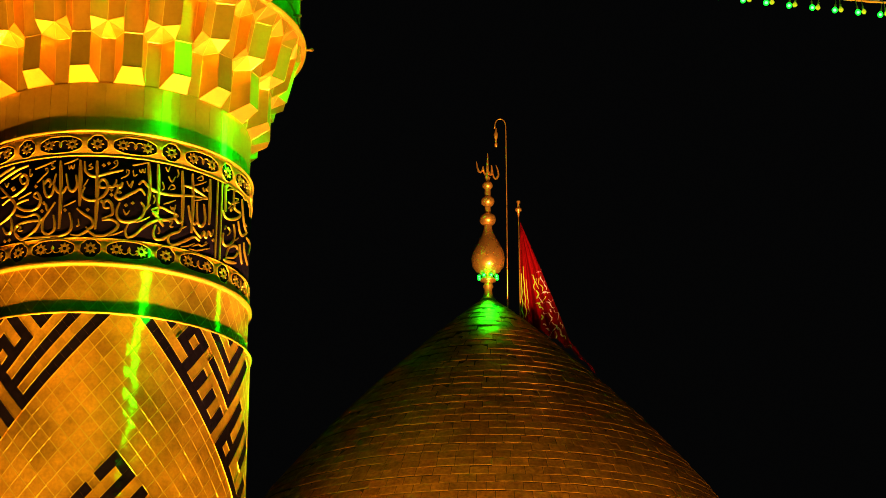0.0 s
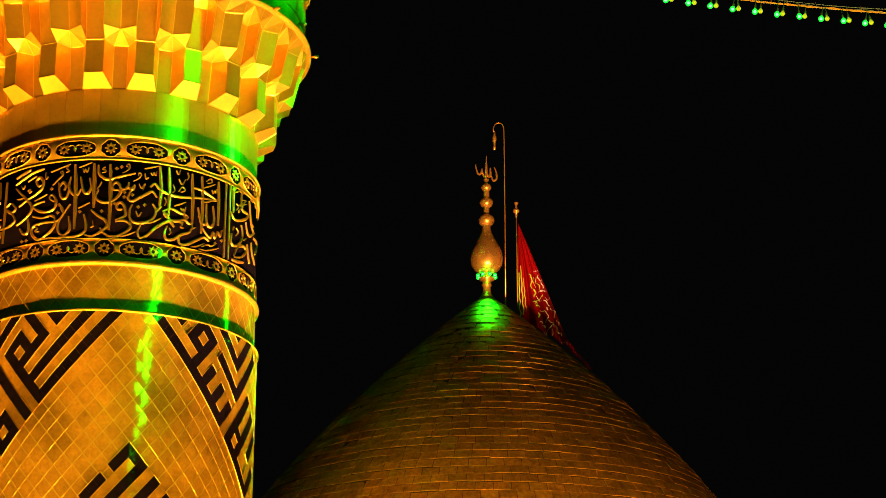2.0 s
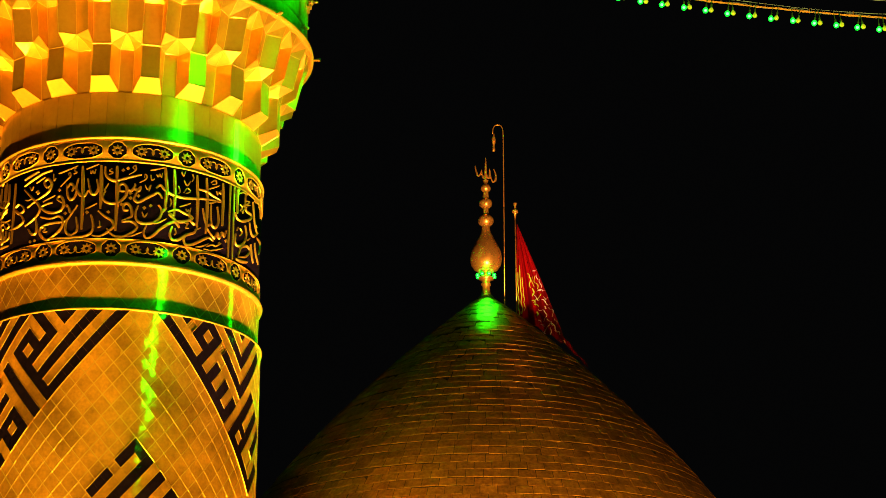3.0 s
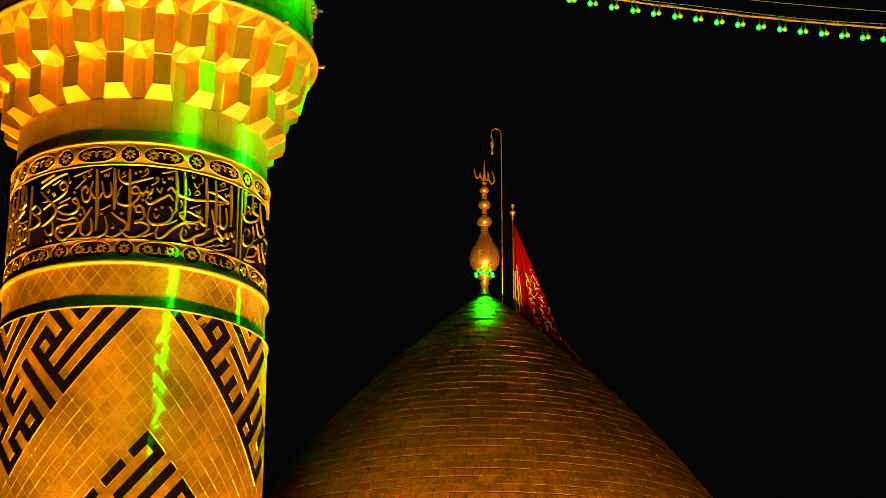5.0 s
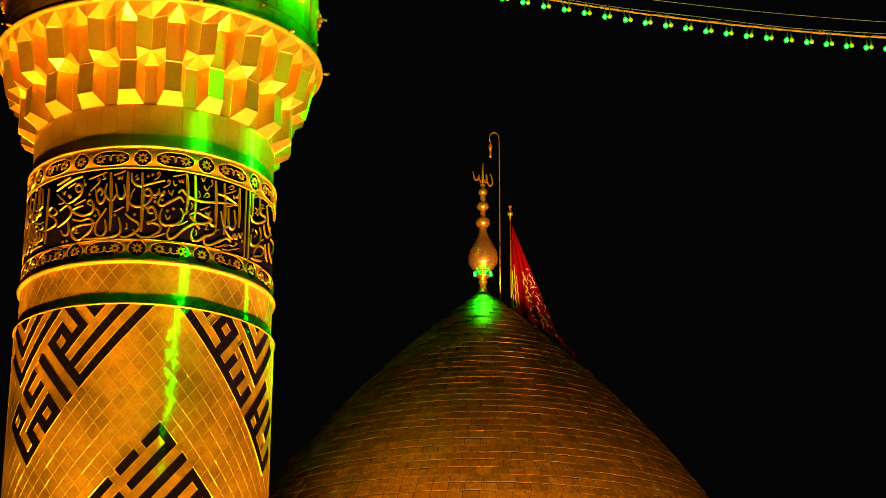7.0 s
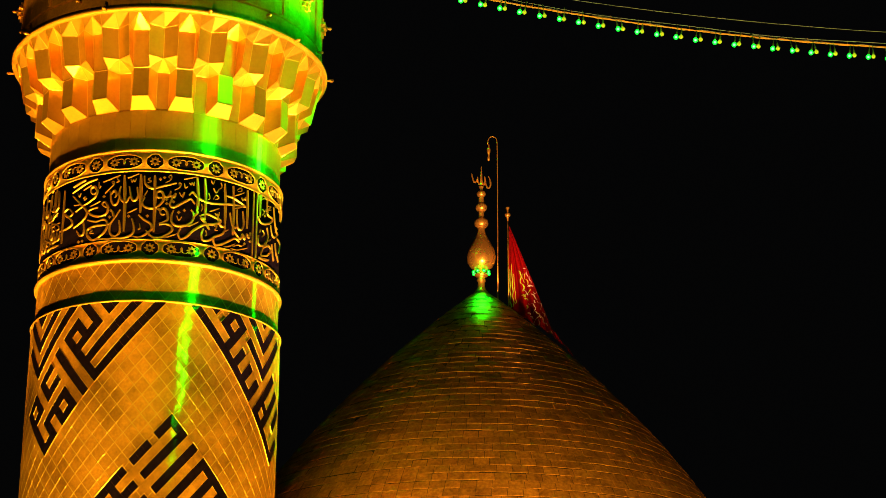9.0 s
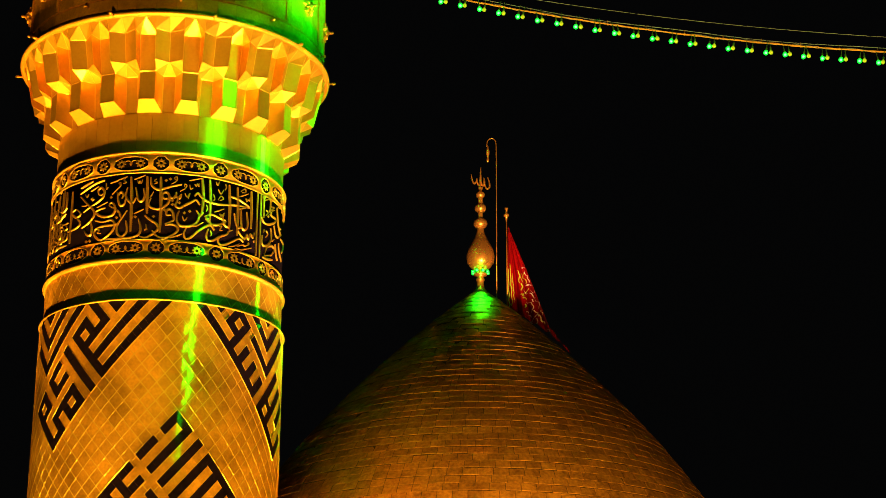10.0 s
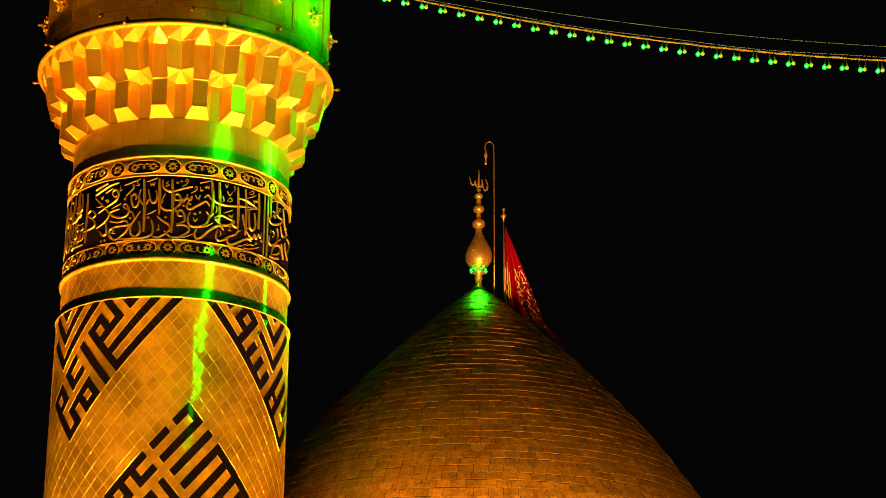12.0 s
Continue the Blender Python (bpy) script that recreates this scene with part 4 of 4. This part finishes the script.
def tile(t, z, bm, lift=0.0, ha=HA, hz=HZ):
    """A dished metal tile with raised seams, its face bent with the shaft."""
    def at(u, v, k, out):
        return bm.verts.new(polar(t + (u - v) * ha * k, z + (u + v - 1) * hz * k, R_SHAFT + out + lift))
    ring = []
    for k, out in ((1.0, 0.0050), (0.975, 0.0055), (0.940, 0.0046), (0.915, 0.0016)):
        ring.append([bm.verts.new(polar(t + a * ha * k, z + b * hz * k, R_SHAFT + out + lift)) for a, b in ((-1, 0), (0, -1), (1, 0), (0, 1))])
    for a, b in zip(ring, ring[1:]):
        for i in range(4):
            # seam ridges take the lightened gold, caught light painted on
            bm.faces.new((a[i], a[(i + 1) % 4], b[(i + 1) % 4], b[i])).material_index = 1
    n = 4
    grid = [[at(i / n, j / n, 0.925, 0.0020 + 0.0016 * math.sin(math.pi * i / n) * math.sin(math.pi * j / n)) for j in range(n + 1)] for i in range(n + 1)]
    for i in range(n):
        for j in range(n):
            f = bm.faces.new((grid[i][j], grid[i + 1][j], grid[i + 1][j + 1], grid[i][j + 1]))
            f.smooth = True


bm = bmesh.new()
tile(0, ROOF, bm)
tile_mesh = to_mesh("tile", bm)
tile_mesh.materials.append(gold)
tile_mesh.materials.append(lit_edge_gold)
rest = bmesh.new()
band_tiles = bmesh.new()
rng = random.Random(3)
for row in range(0, 40):
    z = 16.287 - HZ * row
    for c in range(COLS):
        t = (c + 0.5 * (row % 2)) * 2 * HA - 0.59
        t = (t + 180) % 360 - 180
        if -36 < t < 60 and 1 <= row < 19:
            c = Matrix.Translation((0, -R_SHAFT, 0))
            tilt = c @ Matrix.Rotation(radians(rng.uniform(-1.5, 1.5)), 4, "Z") @ Matrix.Rotation(radians(rng.uniform(-0.6, 0.6)), 4, "X") @ c.inverted()
            link("tile", tile_mesh, gold, shaft, m=spin(t, z - ROOF) @ tilt)
        else:
            tile(t, z, rest, 0.002 * rng.random())
cut = dict(plane_co=(0, 0, Z_C - ROOF - 0.005), plane_no=(0, 0, 1), clear_outer=True)
bmesh.ops.bisect_plane(rest, geom=rest.verts[:] + rest.edges[:] + rest.faces[:], **cut)
tagged(part("tiling", rest, gold, shaft, "gold diamond tiles"), kind="stuff").data.materials.append(lit_edge_gold)
for row in range(-1, 7):
    z = 16.341 + 0.157 * row
    for c in range(48):
        tile((c + 0.5 * (row % 2)) * 7.5 - 0.35, z, band_tiles, 0.002 * rng.random() - 0.048, 3.75, 0.157)
for h, s in ((Z_C, -1), (Z_B - 0.03, 1)):
    bmesh.ops.bisect_plane(band_tiles, geom=band_tiles.verts[:] + band_tiles.edges[:] + band_tiles.faces[:], plane_co=(0, 0, h - ROOF), plane_no=(0, 0, s), clear_outer=True)
tagged(part("tiling", band_tiles, gold, minaret, "gold diamond tiles between two rings"), kind="stuff").data.materials.append(lit_edge_gold)

# bricks of the dome, row by row
rows, s = [], 0.10
while s < 7.6:
    g = (dome_r(s + 0.01) - dome_r(s)) / 0.01
    ds = 0.175 / math.sqrt(1 + g * g)
    rows.append((s, s + ds))
    s += ds


def brick(r0, z0, r1, z1, half, bm, turn=0.0, lift=0.0, tilt=0.0):
    """A brick of the dome: upper edge r0, z0; lower edge r1, z1; its face bulges a little along the middle."""
    g = 0.972
    def at(r, z, a, out):
        return bm.verts.new(((r + out) * math.sin(a + turn), -(r + out) * math.cos(a + turn), z))
    e = 0.002
    base = [at(r0, z0 - e, -half, -0.009), at(r0, z0 - e, half, -0.009), at(r1, z1 + e, half, -0.009), at(r1, z1 + e, -half, -0.009)]
    mid0, mid1 = at(r0, z0 - e - 0.004, 0, 0.005 + lift), at(r1, z1 + e + 0.005, 0, 0.003 + lift)
    h = half * g
    face = [at(r0, z0 - e - 0.004, -h, lift - tilt), at(r0, z0 - e - 0.004, h, lift + tilt), at(r1, z1 + e + 0.006, h, -0.001 + lift + tilt), at(r1, z1 + e + 0.005, -h, -0.001 + lift - tilt)]
    bm.faces.new((face[0], mid0, mid1, face[3]))
    bm.faces.new((mid0, face[1], face[2], mid1))
    bm.faces.new((base[0], base[1], face[1], mid0, face[0]))
    bm.faces.new((base[1], base[2], face[2], face[1]))
    bm.faces.new((base[2], base[3], face[3], mid1, face[2]))
    bm.faces.new((base[3], base[0], face[0], face[3]))


rest = bmesh.new()
rng = random.Random(9)
for k, (s0, s1) in enumerate(rows):
    r0, r1, z0, z1 = dome_r(s0), dome_r(s1), top - s0, top - s1
    n = max(8, round(2 * math.pi * r1 / 0.262))
    half = math.pi / n * 0.972
    single = None
    for c in range(n):
        a = 2 * math.pi * (c + 0.5 * (k % 2)) / n + 0.13 * math.sin(k * 1.7)
        a = (a + math.pi) % (2 * math.pi) - math.pi
        if abs(a) < 0.5 and 2.6 < s0 < 5.3:
            if single is None:
                bm = bmesh.new()
                brick(r0, z0, r1, z1, half, bm)
                single = to_mesh("brick", bm)
            p = Vector(((r0 + r1) / 2 * math.sin(a), -(r0 + r1) / 2 * math.cos(a), (z0 + z1) / 2))
            w = Matrix.Translation(p + Vector((0, 0, 0.005 * math.sin(7 * a + 1.9 * k) + rng.uniform(-0.004, 0.004)))) @ Matrix.Rotation(rng.uniform(-0.010, 0.010), 4, "Z") @ Matrix.Rotation(rng.uniform(-0.018, 0.018), 4, "X") @ Matrix.Translation(-p)
            link("brick", single, dome_gold, shell, m=w @ Matrix.Rotation(a, 4, "Z"))
        else:
            dz = 0.005 * math.sin(7 * a + 1.9 * k) + rng.uniform(-0.004, 0.004)
            brick(r0, z0 + dz, r1, z1 + dz, half, rest, a + half * rng.uniform(-0.06, 0.06), rng.uniform(-0.003, 0.003), rng.uniform(-0.0025, 0.0025))
tagged(part("brickwork", rest, dome_gold, shell, "weathered gold bricks"), kind="stuff")
